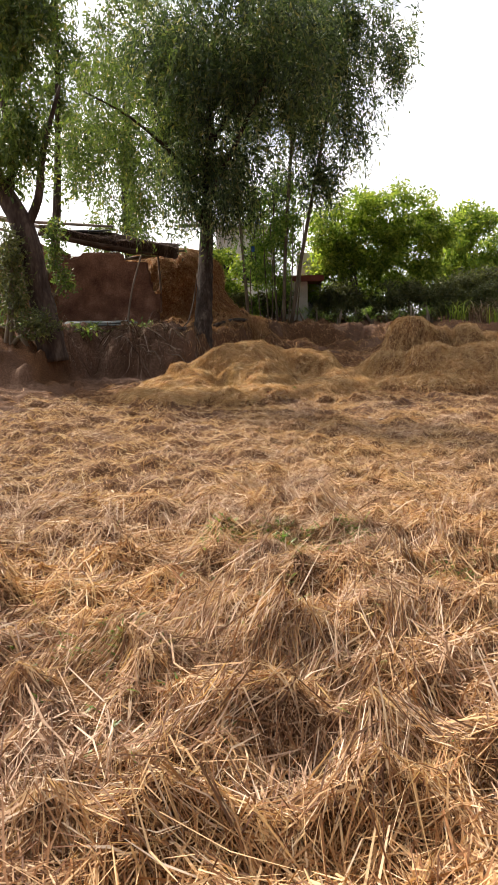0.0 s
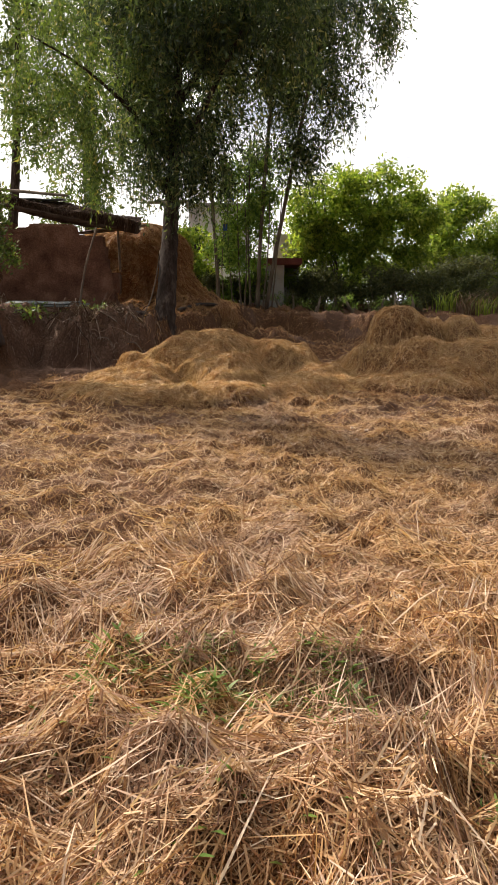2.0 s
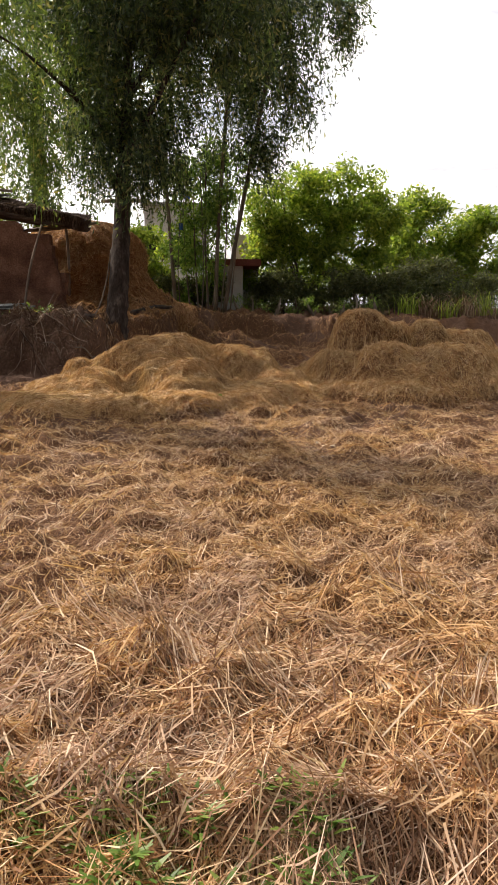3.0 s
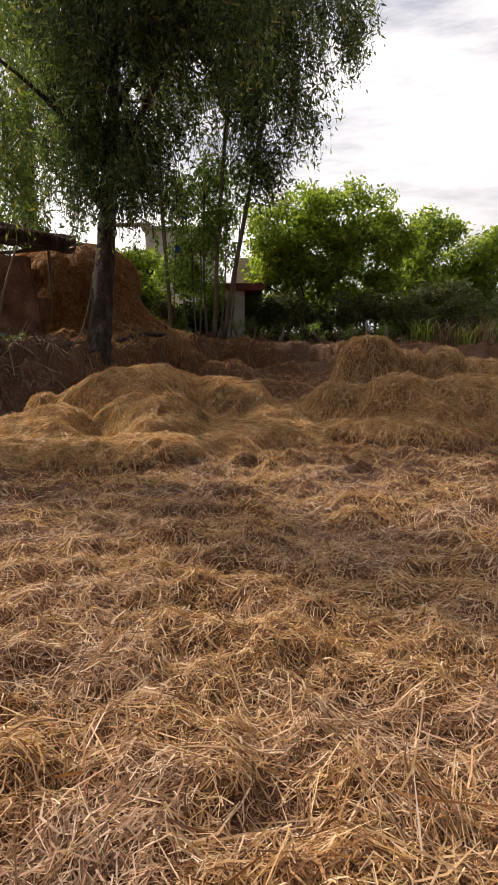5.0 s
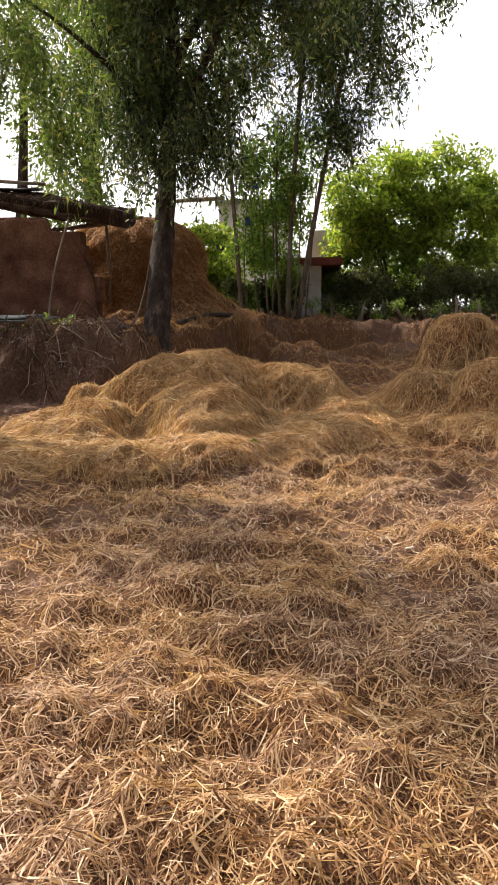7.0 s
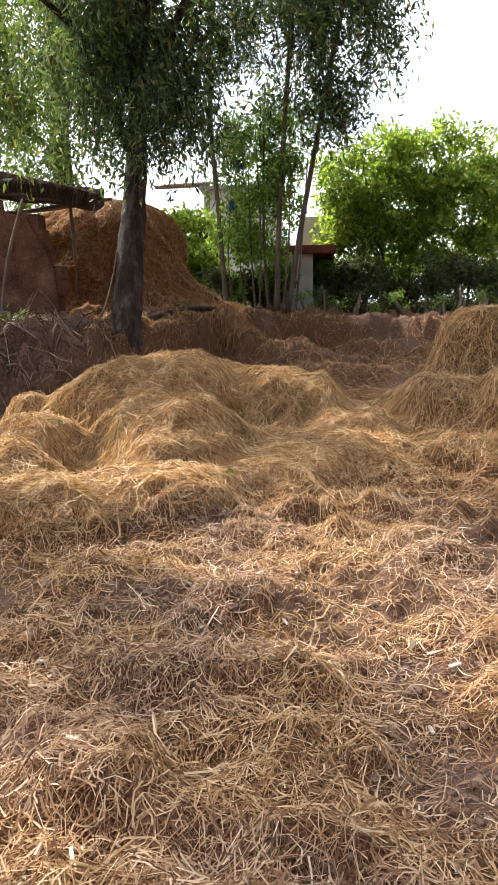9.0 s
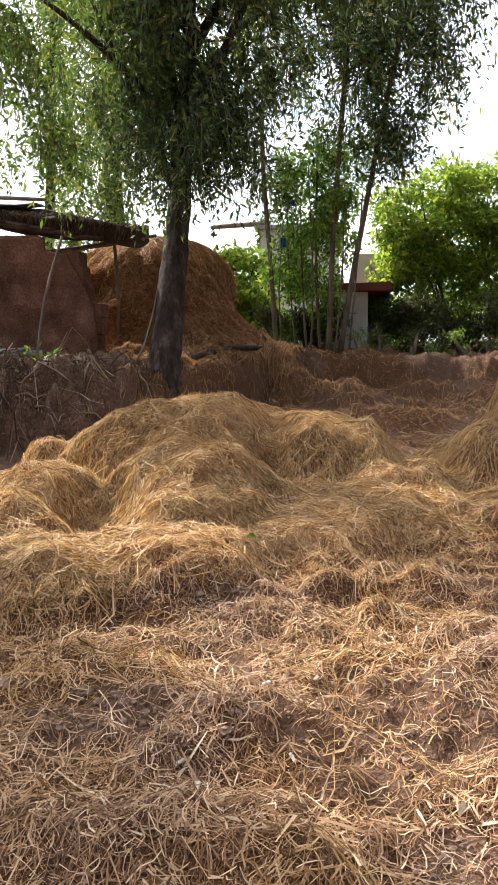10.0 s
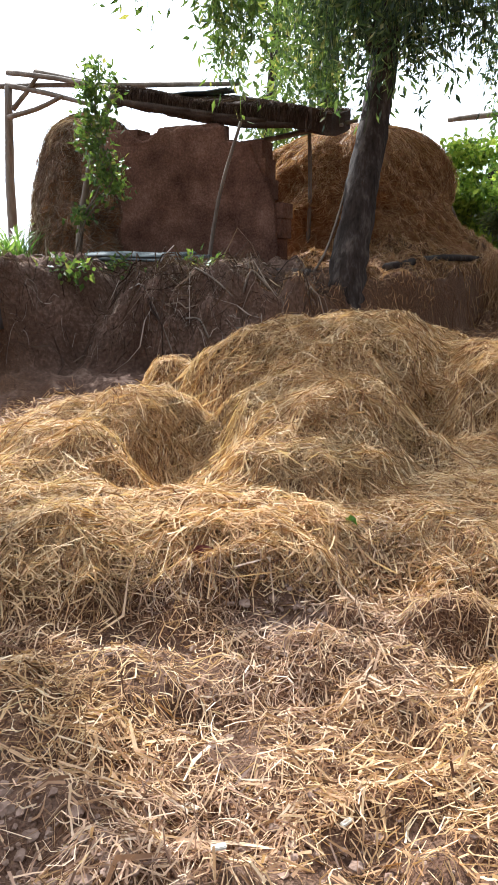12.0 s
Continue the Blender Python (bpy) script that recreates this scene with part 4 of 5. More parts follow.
# tree behind the wall
tree = tagged(empty("back_tree", (-4.9, 25.5, 1.6)), "slender tree behind the wall with leaves coloured a sunlit yellow-green", "tree")
limb("trunk", [(-4.9, 25.5, 1.3), (-4.85, 25.5, 3.5), (-4.9, 25.5, 6.0), (-4.8, 25.5, 9.0)], [0.3, 0.26, 0.22, 0.1], M_BARK, tree, "", 10, 0.1, 5)
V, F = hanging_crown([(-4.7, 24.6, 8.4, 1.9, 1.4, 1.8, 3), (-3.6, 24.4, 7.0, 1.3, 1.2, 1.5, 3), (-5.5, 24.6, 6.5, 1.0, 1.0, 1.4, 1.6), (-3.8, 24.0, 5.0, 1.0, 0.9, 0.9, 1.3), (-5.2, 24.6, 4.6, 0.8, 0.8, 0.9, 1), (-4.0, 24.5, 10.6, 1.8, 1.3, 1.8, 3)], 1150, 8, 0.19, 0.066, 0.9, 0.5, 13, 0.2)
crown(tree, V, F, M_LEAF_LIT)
at_root(tree)

tree = tagged(empty("far_tree", (-9.5, 31.5, 1.6)), "tall leafy tree standing far behind the wall", "tree")
limb("trunk", [(-9.5, 31.5, 1.3), (-9.4, 31.5, 4.0), (-9.0, 31.5, 8.0), (-8.6, 31.5, 15.0)], [0.3, 0.22, 0.15, 0.04], M_BARK, tree, "", 9, 0.1, 5)
V, F = hanging_crown([(-9.0, 31.5, 11.5, 1.7, 1.2, 2.0, 3), (-10.6, 31.5, 9.0, 1.4, 1.0, 1.6, 2), (-7.0, 31.5, 12.8, 1.6, 1.0, 1.3, 2), (-8.3, 31.5, 8.2, 1.1, 0.9, 1.3, 1.2), (-10.0, 31.5, 13.2, 1.8, 1.0, 1.2, 2), (-6.8, 31.5, 10.4, 1.1, 0.9, 1.3, 1.3), (-11.2, 31.5, 11.4, 1.2, 0.9, 1.5, 1.4), (-9.6, 31.5, 14.8, 2.0, 1.0, 1.2, 2.2), (-6.8, 31.5, 15.0, 1.8, 1.0, 1.2, 2)], 1400, 8, 0.23, 0.088, 0.9, 0.5, 13, 0.26)
crown(tree, V, F, M_LEAF_LIT)
at_root(tree)

# clump of slender stems
STEMS = [
    ([(-0.78, 24.5, 1.3), (-0.9, 24.5, 3.2), (-1.07, 24.5, 5.8), (-1.0, 24.4, 8.0)], 0.085),
    ([(0.41, 24.5, 1.3), (0.5, 24.5, 4.0), (0.84, 24.5, 8.3), (1.2, 24.4, 10.5)], 0.09),
    ([(0.66, 24.4, 1.3), (1.08, 24.4, 3.84), (1.96, 24.4, 8.27), (2.7, 24.3, 11.0)], 0.095),
    ([(0.2, 24.7, 1.3), (0.1, 24.8, 3.5), (0.15, 24.8, 6.5)], 0.05),
    ([(-0.1, 24.6, 1.3), (-0.2, 24.6, 3.0), (-0.25, 24.7, 5.0)], 0.035),
    ([(-0.35, 24.7, 1.3), (-0.5, 24.7, 3.0), (-0.55, 24.7, 4.6)], 0.03),
    ([(0.3, 24.9, 1.3), (0.45, 24.9, 3.0), (0.35, 25, 5.0)], 0.04),
    ([(0.85, 24.8, 1.3), (1.0, 24.8, 3.0), (1.15, 24.9, 5.0)], 0.035),
    ([(0.0, 24.4, 1.3), (0.05, 24.4, 3.0), (-0.05, 24.4, 5.4)], 0.03),
    ([(0.55, 24.3, 1.3), (0.7, 24.3, 3.0), (0.75, 24.3, 5.2)], 0.03),
    ([(-0.62, 24.3, 1.3), (-0.7, 24.3, 2.6), (-0.6, 24.3, 4.2)], 0.022),
]
for k, (pts, r) in enumerate(STEMS):
    x0, y0, _ = pts[0]
    tree = tagged(empty("slender_tree", (x0, y0, 1.4)), "slender pale-stemmed young tree in a clump" if k < 3 else "thin leafy shoot among the young trees", "tree", "clump of slender trees")
    limb("stem", pts, [r * 0.75] + [r * 0.6] * (len(pts) - 2) + [r * 0.3], M_STEM, tree, "", 8, 0.1, 5)
    if k == 0:
        V, F = hanging_crown([(-1.0, 24.3, 8.6, 1.3, 1.2, 2.2, 3), (-1.0, 24.4, 5.6, 0.7, 0.7, 0.9, 0.7)], 600, 9, 0.16, 0.05, 1.0, 0.4, 12, 0.18)
        crown(tree, V, F, M_LEAF_DARK)
    elif k in (1, 2):
        dx = 1.6 * (k - 1)
        V, F = hanging_crown([(1.1 + dx, 24.4, 10.4, 2.2, 1.5, 1.9, 4), (0.9 + dx * 0.8, 24.4, 8.0, 1.2, 1.1, 1.2, 1.6), (0.8 + dx * 0.5, 24.4, 6.3, 0.8, 0.8, 0.9, 0.5)], 1550, 9, 0.17, 0.054, 0.9, 0.4, 13, 0.18)
        crown(tree, V, F, M_LEAF_DARK)
    else:
        top = pts[-1]
        wide, low = (0.3, 4.3) if x0 > 0.4 else (0.7, 3.6)
        spread = clumps_in(min(x0, 0.45) + 0.25 * math.sin(k * 5), y0 + 0.35, low, wide, 0.4, 1.4, 14, 0.22, 80 + k) + clumps_in(top[0], y0 + 0.3, 5.4, 0.7, 0.4, 1.0, 9, 0.24, 90 + k)
        V, F = hanging_crown(spread, 125, 9, 0.14, 0.06, 0.35, 0.5, 5, 0.12)
        crown(tree, V, F, M_LEAF_SAP)
    at_root(tree)


# ---- shrubs ----
def shrub(at, blobs, clumps, per, size, length, width, mat, stems, label, gap=0.3, seed=0):
    root = tagged(empty("shrub", at), label, "shrub", "shrubs behind the field")
    r = random.Random(seed)
    for k in range(stems):
        b = blobs[k % len(blobs)]
        limb("stem", [(at[0] + r.uniform(-0.4, 0.4), at[1], at[2] - 0.3), ((at[0] + b[0]) / 2, at[1], (at[2] + b[2]) / 2), (b[0], b[1], b[2] + b[5] * 0.5)], [0.06, 0.045, 0.015], M_STEM, root, "", 6, 0.1, 3)
    V, F = bushy_crown(blobs, clumps, per, size, length, width, gap, seed)
    crown(root, V, F, mat)
    at_root(root)
    return root


shrub((3.6, 28, 1.4), clumps_in(3.5, 28, 4.1, 2.0, 1.2, 2.0, 70, 0.36, 5) + clumps_in(5.5, 28.2, 4.1, 1.4, 1.0, 2.0, 44, 0.36, 6) + clumps_in(2.0, 28, 3.7, 0.9, 0.9, 1.6, 24, 0.34, 7) + clumps_in(4.4, 28, 5.9, 1.8, 0.8, 0.5, 16, 0.26, 17), 1750, 17, 0.15, 0.18, 0.076, M_LEAF_BUSH, 6, "large uneven shrub with bright broad green leaves", 0.0, 1)
shrub((9.0, 32, 1.4), clumps_in(8.6, 32, 4.0, 1.7, 1.2, 2.0, 40, 0.42, 8) + clumps_in(11.2, 32, 3.8, 2.0, 1.3, 1.9, 40, 0.42, 9), 1500, 16, 0.18, 0.22, 0.09, M_LEAF_BUSH, 5, "tall yellow-green shrub beyond the field", 0.0, 2)
shrub((-1.9, 27, 1.5), clumps_in(-1.9, 27, 2.9, 1.1, 0.8, 1.2, 28, 0.3, 10), 560, 18, 0.12, 0.17, 0.08, M_LEAF_BUSH, 3, "dense fresh green shrub beside the straw stack", 0.0, 3)
for k in range(5):
    shrub((-0.9 + k * 0.32, 25.5, 1.3), clumps_in(-0.9 + k * 0.32, 25.5, 2.0, 0.3, 0.25, 0.5, 7, 0.2, 210 + k), 110, 14, 0.09, 0.11, 0.045, M_LEAF_SAP if k % 2 else M_LEAF_OLIVE_SHADE, 2, "leafy undergrowth between the slender trees", 0.0, 220 + k)
hedge_rng = random.Random(6)
# the darkened leaf colour stands in for the large shrub's shade on this row
for k in range(11):
    hx, hy, hh = 1.9 + k * 0.75 + hedge_rng.uniform(-0.2, 0.2), 26.5 + hedge_rng.uniform(-0.3, 0.5), hedge_rng.uniform(0.5, 1.0)
    shrub((hx, hy, 1.3), clumps_in(hx, hy, 1.5 + hh * 0.6, 0.55, 0.45, hh, 8, 0.3, 30 + k), 190, 16, 0.11, 0.11, 0.045, M_LEAF_OLIVE_SHADE, 2, "low undergrowth along the field's edge, leaf colour darkened as in shade", 0.0, 20 + k)
# back row: plants from the fifth on take the shade-darkened leaf too
for k in range(9):
    hx, hh = 1.6 + k * 1.0 + hedge_rng.uniform(-0.2, 0.2), hedge_rng.uniform(0.9, 1.4)
    shrub((hx, 29.4, 1.3), clumps_in(hx, 29.4, 1.6 + hh * 0.6, 0.7, 0.4, hh, 9, 0.42, 130 + k), 200, 16, 0.14, 0.13, 0.055, M_LEAF_BUSH if k < 4 else M_LEAF_OLIVE_SHADE, 2, "dense shaded undergrowth behind the large shrub", 0.0, 120 + k)
for k in range(12):
    hx = 1.15 + k * 0.40 + hedge_rng.uniform(-0.15, 0.15)
    shrub((hx, 25.0 + hedge_rng.uniform(-0.3, 0.4), 1.2), clumps_in(hx, 25.1, 1.55, 0.25, 0.2, 0.3, 5, 0.14, 60 + k), 26, 9, 0.07, 0.09, 0.03, M_LEAF_OLIVE_SHADE if k % 2 else M_LEAF_SAP, 2, "small sunlit weed at the foot of the undergrowth", 0.0, 70 + k)


# ---- shed and house behind ----
shed = tagged(empty("shed", (0.3, 26, 1.5)), "small whitewashed shed with a red-brown roof slab", "shed")
part("front_wall", box(0.3, 1.29, 26.0, 26.2, 1.1, 2.78, 0.01), M_WHITE, shed)
part("side_wall", box(1.09, 1.29, 26.2, 28.6, 1.1, 2.78), M_GREY, shed, "bare grey side wall")
part("back_wall", box(0.3, 1.09, 28.4, 28.6, 1.1, 2.78), M_WHITE, shed)
part("far_wall", box(0.3, 0.5, 26.2, 28.4, 1.1, 2.78), M_WHITE, shed)
part("roof_slab", box(0.1, 1.85, 25.7, 28.9, 2.78, 2.98, 0.02), M_RED, shed, "red-brown roof slab")
part("upper_wall", box(1.0, 1.95, 28.62, 28.82, 1.1, 4.0, 0.01), M_WHITE, shed, "taller pale wall at the back")
at_root(shed)

house = tagged(empty("house", (-0.5, 35, 1.6)), "pale plastered house with a flat roof behind the trees", "house")
part("wall", box(-2.6, 0.2, 35.0, 41.0, 1.2, 5.75, 0.02), M_WHITE, house)
part("roof", box(-2.75, 0.4, 34.85, 41.2, 5.75, 5.9, 0.02), M_GREY, house, "grey concrete roof slab")
limb("eave_beam", [(-4.45, 35.2, 5.93), (-3.6, 35.2, 5.97), (-2.4, 35.2, 6.0)], [0.07, 0.09, 0.09], M_WOOD, house, "weathered beam standing out past the wall", 6, 0.1, 2)
for wx in (-2.5, -0.9):
    win = part("window", box(wx - 0.5, wx + 0.5, 34.97, 35.02, 3.2, 4.5), M_DARK, house, "dark window")
at_root(house)


# ---- timber, sheets and plants on the terrace ----
POLES = [
    [(-8.8, 20.0, 4.62), (-7.7, 20.0, 4.42), (-6.7, 20.0, 4.18), (-5.9, 20.0, 3.98)],
    [(-8.25, 20.1, 4.60), (-7.3, 20.1, 4.36), (-6.2, 20.1, 4.08)],
    [(-8.85, 20.0, 4.42), (-7.9, 20.0, 4.20), (-6.9, 20.0, 3.92)],
    [(-8.75, 19.9, 3.87), (-8.1, 19.9, 3.95), (-7.5, 19.9, 4.10)],
    [(-8.72, 20.0, 4.02), (-8.4, 20.0, 4.25), (-8.1, 20.0, 4.50)],
    [(-9.6, 20.0, 4.46), (-8.0, 20.1, 4.36), (-6.2, 20.35, 4.24), (-4.4, 20.5, 4.12)],
    [(-4.3, 20.2, 3.18), (-3.5, 20.2, 3.24), (-2.55, 20.2, 3.34)],
    [(-4.0, 20.45, 3.24), (-3.2, 20.45, 3.34), (-2.4, 20.4, 3.42)],
]
for k, pts in enumerate(POLES):
    pole(pts, 0.035 if k > 5 else 0.042, label="thin weathered roof pole of the open shelter", name="roof_pole", group="roof poles")
pole([(-8.95, 20.0, 1.0), (-8.92, 20.0, 2.8), (-8.8, 20.0, 4.4)], 0.085, label="upright weathered post of the open shelter", name="shelter_post")
pole([(-6.0, 18.25, 1.05), (-5.85, 18.3, 2.1), (-5.6, 18.35, 3.0), (-5.35, 18.5, 3.7)], 0.05, label="leaning pole overgrown by a climber")
pole([(-6.5, 17.45, 1.28), (-5.0, 17.4, 1.24), (-3.4, 17.4, 1.24)], 0.05, label="long crooked log lying on the bank's edge", name="log", group="logs")
pole([(-2.9, 17.35, 0.8), (-2.9, 17.37, 1.25)], 0.09, label="short grey stump post in the bank", name="stump_post")
pole([(-3.6, 17.2, 1.10), (-3.3, 17.1, 0.95), (-2.95, 17.15, 1.06), (-3.0, 17.3, 1.28)], 0.022, label="pale bent root hanging on the bank", name="root", group="roots", cat="root")
pole([(-4.6, 17.0, 1.25), (-4.2, 16.95, 1.0), (-4.1, 16.7, 0.75)], 0.02, label="pale bent root hanging on the bank", name="root", group="roots", cat="root")
pole([(-5.6, 17.3, 1.5), (-5.2, 17.2, 1.3), (-4.9, 17.3, 1.15), (-4.4, 17.25, 1.2)], 0.018, label="pale bent root hanging on the bank", name="root", group="roots", cat="root")


def corrugated(at, turn, length, width, n, tilt=0.0):
    """A sheet with round waves along it."""
    bm = bmesh.new()
    cols = []
    for i in range(n * 6 + 1):
        u = i / (n * 6)
        z = 0.018 * math.sin(u * n * 2 * math.pi)
        cols.append([bm.verts.new(((v - 0.5) * length, (u - 0.5) * width, z + 0.01 * math.sin(v * 7))) for v in (0, 0.33, 0.66, 1)])
    for i in range(len(cols) - 1):
        for j in range(3):
            bm.faces.new((cols[i][j], cols[i][j + 1], cols[i + 1][j + 1], cols[i + 1][j]))
    ex = bmesh.ops.extrude_face_region(bm, geom=bm.faces[:])
    for v in ex["geom"]:
        if isinstance(v, bmesh.types.BMVert):
            v.co.z -= 0.008
    bmesh.ops.recalc_face_normals(bm, faces=bm.faces[:])
    o = part("corrugated_sheet", bm, M_TIN, None, "", True)
    o.matrix_world = pose(*at, tilt, 0, turn)
    return tagged(o, "weathered grey corrugated sheet lying on the bank's edge", "roof sheet", "stacked roof sheets")


sheet_z = max(float(ground(np.array(q), np.array(17.5))) for q in (-4.9, -4.5, -4.1, -3.7, -3.4))
pole([(-4.7, 17.3, sheet_z - 0.02), (-4.7, 17.55, sheet_z + 0.02), (-4.7, 17.8, sheet_z)], 0.075, label="short log under the stacked sheets", name="log", group="logs")
pole([(-3.6, 17.3, sheet_z - 0.02), (-3.6, 17.55, sheet_z + 0.02), (-3.6, 17.8, sheet_z)], 0.075, label="short log under the stacked sheets", name="log", group="logs")
corrugated((-4.15, 17.42, sheet_z + 0.13), 2, 1.7, 0.5, 7, 6)
corrugated((-4.25, 17.40, sheet_z + 0.17), 5, 1.5, 0.45, 6, 6)
o = corrugated((-5.0, 20.3, 4.00), 3, 1.1, 0.4, 5, 5)
tagged(o, "pale grey corrugated sheet lying on the lean-to roof", "roof sheet", "stacked roof sheets")


def climber(at, blobs, clumps, label, mat, name="climbing_vine"):
    root = tagged(empty(name, at), label, "climber")
    r = random.Random(int(at[0] * 10))
    for k in range(4):
        pts = [(at[0] + r.uniform(-0.1, 0.1), at[1], at[2])] + [(b[0] + r.uniform(-0.1, 0.1), b[1], b[2]) for b in blobs]
        limb("vine_stem", pts, [0.012] + [0.009] * (len(pts) - 2) + [0.005], M_STEM, root, "", 5, 0.1, 3)
    V, F = bushy_crown(blobs, clumps, 9, 0.07, 0.10, 0.055, 0.25, 7)
    crown(root, V, F, mat)
    at_root(root)


climber((-5.9, 18.15, 1.4), [(-5.75, 18.15, 2.0, 0.12, 0.12, 0.3, 0.3), (-5.2, 18.1, 2.5, 0.25, 0.15, 0.4, 1.2), (-5.4, 18.1, 3.1, 0.22, 0.15, 0.4, 1.4), (-5.35, 18.15, 3.7, 0.28, 0.15, 0.3, 1.2)], 150, "leafy yellow-green climber hanging from a leaning pole", M_LEAF_LIT)
climber((-5.5, 17.1, 1.1), [(-5.6, 16.95, 1.25, 0.3, 0.15, 0.15, 1), (-4.9, 16.95, 1.15, 0.5, 0.15, 0.12, 1)], 45, "small creeper with yellow-green leaves on the bank", M_LEAF_LIT, "creeper")


def long_grass(at, n, length, width, label, mat, spread=0.18, name="grass_clump"):
    root = tagged(empty(name, at), label, "grass")
    bx, by = at[0] + rng.normal(0, spread, n), at[1] + rng.normal(0, spread, n)
    th, L = rng.uniform(0, 2 * math.pi, n), length * rng.uniform(0.5, 1.2, n)
    P = []
    for s in (0, 0.35, 0.7, 1.0):
        r = L * 0.6 * s * s
        P.append(np.stack([bx + np.cos(th) * r, by + np.sin(th) * r, at[2] + L * (s - 0.35 * s * s)], 1))
    W = np.stack([-np.sin(th), np.cos(th), np.zeros(n)], 1) * (width * rng.uniform(0.6, 1.2, n) / 2)[:, None]
    V, F = ribbons(np.stack(P, 1), W)
    put("tuft", grid_mesh("tuft", V, F, mat), root)
    at_root(root)


for gx0, gy0 in ((-7.5, 18.4), (-7.2, 18.2), (-7.8, 18.7), (-8.3, 18.5)):
    long_grass((gx0, gy0, float(ground(np.array(gx0), np.array(gy0))) - 0.02), 60, 0.95, 0.035, "clump of long bright green blades on the terrace", M_GRASS)

grass_rng = random.Random(21)
for k in range(9):
    gx0, gy0 = 6.6 + 0.38 * k + grass_rng.uniform(-0.15, 0.15), 25.2 + grass_rng.uniform(-0.3, 0.3)
    long_grass((gx0, gy0, float(ground(np.array(gx0), np.array(gy0))) - 0.02), 70, grass_rng.uniform(0.7, 1.2), 0.022, "clump of tall dry straw-coloured grass at the field's edge", M_STALK if k % 3 else M_LEAF_BUSH, 0.2, "dry_grass_clump")
for cx, cy in ((-6.6, 16.9), (-4.1, 17.05), (-3.2, 17.3), (-5.0, 15.2), (-5.6, 15.0), (-4.3, 16.2)):
    cz = float(ground(np.array(cx), np.array(cy)))
    climber((cx, cy, cz), [(cx - 0.12, cy - 0.1, cz + 0.12, 0.22, 0.12, 0.12, 1), (cx + 0.2, cy - 0.12, cz + 0.06, 0.3, 0.12, 0.1, 1)], 12, "small creeper with yellow-green leaves on the bank", M_LEAF_LIT, "creeper")

# shrub on the bank beside the leaning tree
shrub((-5.3, 14.6, 1.2), [(-5.3, 14.6, 2.2, 0.38, 0.35, 0.6, 2), (-5.25, 14.6, 3.0, 0.25, 0.3, 0.5, 1.0), (-4.8, 14.5, 1.5, 0.5, 0.3, 0.3, 1)], 330, 12, 0.1, 0.10, 0.04, M_LEAF_OLIVE_SHADE, 4, "dry olive shrub on the bank against the leaning trunk", 0.3, 41)

# timber ledge in the slope
beam = []
for bx, by, bz in ((-1.52, 19.25, 0.98), (-1.1, 20.7, 1.10), (-0.66, 22.2, 1.22)):
    beam.append((bx, by, max(bz, float(ground(np.array(bx), np.array(by))) + 0.05)))
pole(beam, 0.055, M_BARK, label="dark timber beam edging the straw slope", name="timber_beam", group="timber beams", cat="beam")
pole([(-0.75, 22.1, 0.75), (-0.68, 22.1, 1.2)], 0.07, label="short post under the timber beam", name="timber_post", group="timber beams")


n = 1400
hx, hy = rng.normal(-0.42, 0.2, n), rng.normal(22.0, 0.28, n)
fall = rng.uniform(0.2, 0.75, n)
htop = np.maximum(ground(hx, hy + 0.25), 1.0)
P = np.stack([np.stack([hx + rng.normal(0, 0.05, n), hy - q * 0.35 * fall, htop - fall * q * q + 0.03], 1) for q in (0.0, 0.4, 0.75, 1.0)], 1)
V, F = ribbons(P, unit(rng.normal(0, 1, (n, 3))) * 0.005)
tagged(put("hanging_straw", grid_mesh("hanging_straw", V, F, M_STACK)), "brown straw hanging over the end of the cut bank", "straw", kind="stuff")


# ---- weeds, clods and bits on the field ----
def sprouts(n, x0, x1, y0, y1, seed):
    x, y = scatter(n, x0, x1, y0, y1, lambda x, y: sstep(0.48, 0.62, fbm(x * 2.4, y * 2.4, seed)) if seed else 0.35 + 0.65 * sstep(0.4, 0.6, fbm(x * 9, y * 9, 311)))
    n = len(x)
    th, L = rng.uniform(0, 2 * math.pi, n), 0.065 * rng.uniform(0.5, 1.4, n)
    P = []
    for s in (0, 0.5, 1.0):
        r = L * 0.9 * s
        px, py = x + np.cos(th) * r, y + np.sin(th) * r
        P.append(np.stack([px, py, ground(x, y) + 0.005 + L * (0.9 * s - 0.35 * s * s)], 1))
    W = np.stack([-np.sin(th), np.cos(th), np.zeros(n)], 1) * (0.013 * rng.uniform(0.6, 1.3, n) / 2)[:, None]
    return ribbons(np.stack(P, 1), W)


weeds = [sprouts(700, -1.2, 1.6, 2.0, 5.0, 301)]
for wx, wy, wr, sprigs in ((0.05, 4.4, 0.2, 800), (0.40, 4.33, 0.2, 900), (-0.35, 4.46, 0.15, 400), (0.0, 4.2, 0.16, 500), (0.6, 4.15, 0.14, 350), (0.96, 3.72, 0.16, 350), (-0.77, 2.8, 0.15, 250), (1.25, 4.0, 0.2, 250)):
    weeds.append(sprouts(int(sprigs * 0.5), wx - wr, wx + wr, wy - wr * 0.8, wy + wr * 0.8, 0))
V, F = join(*weeds)
tagged(put("weed_sprouts", grid_mesh("weed_sprouts", V, F, M_GRASS)), "low green weed sprouts coming up through the straw", "weeds", kind="stuff")


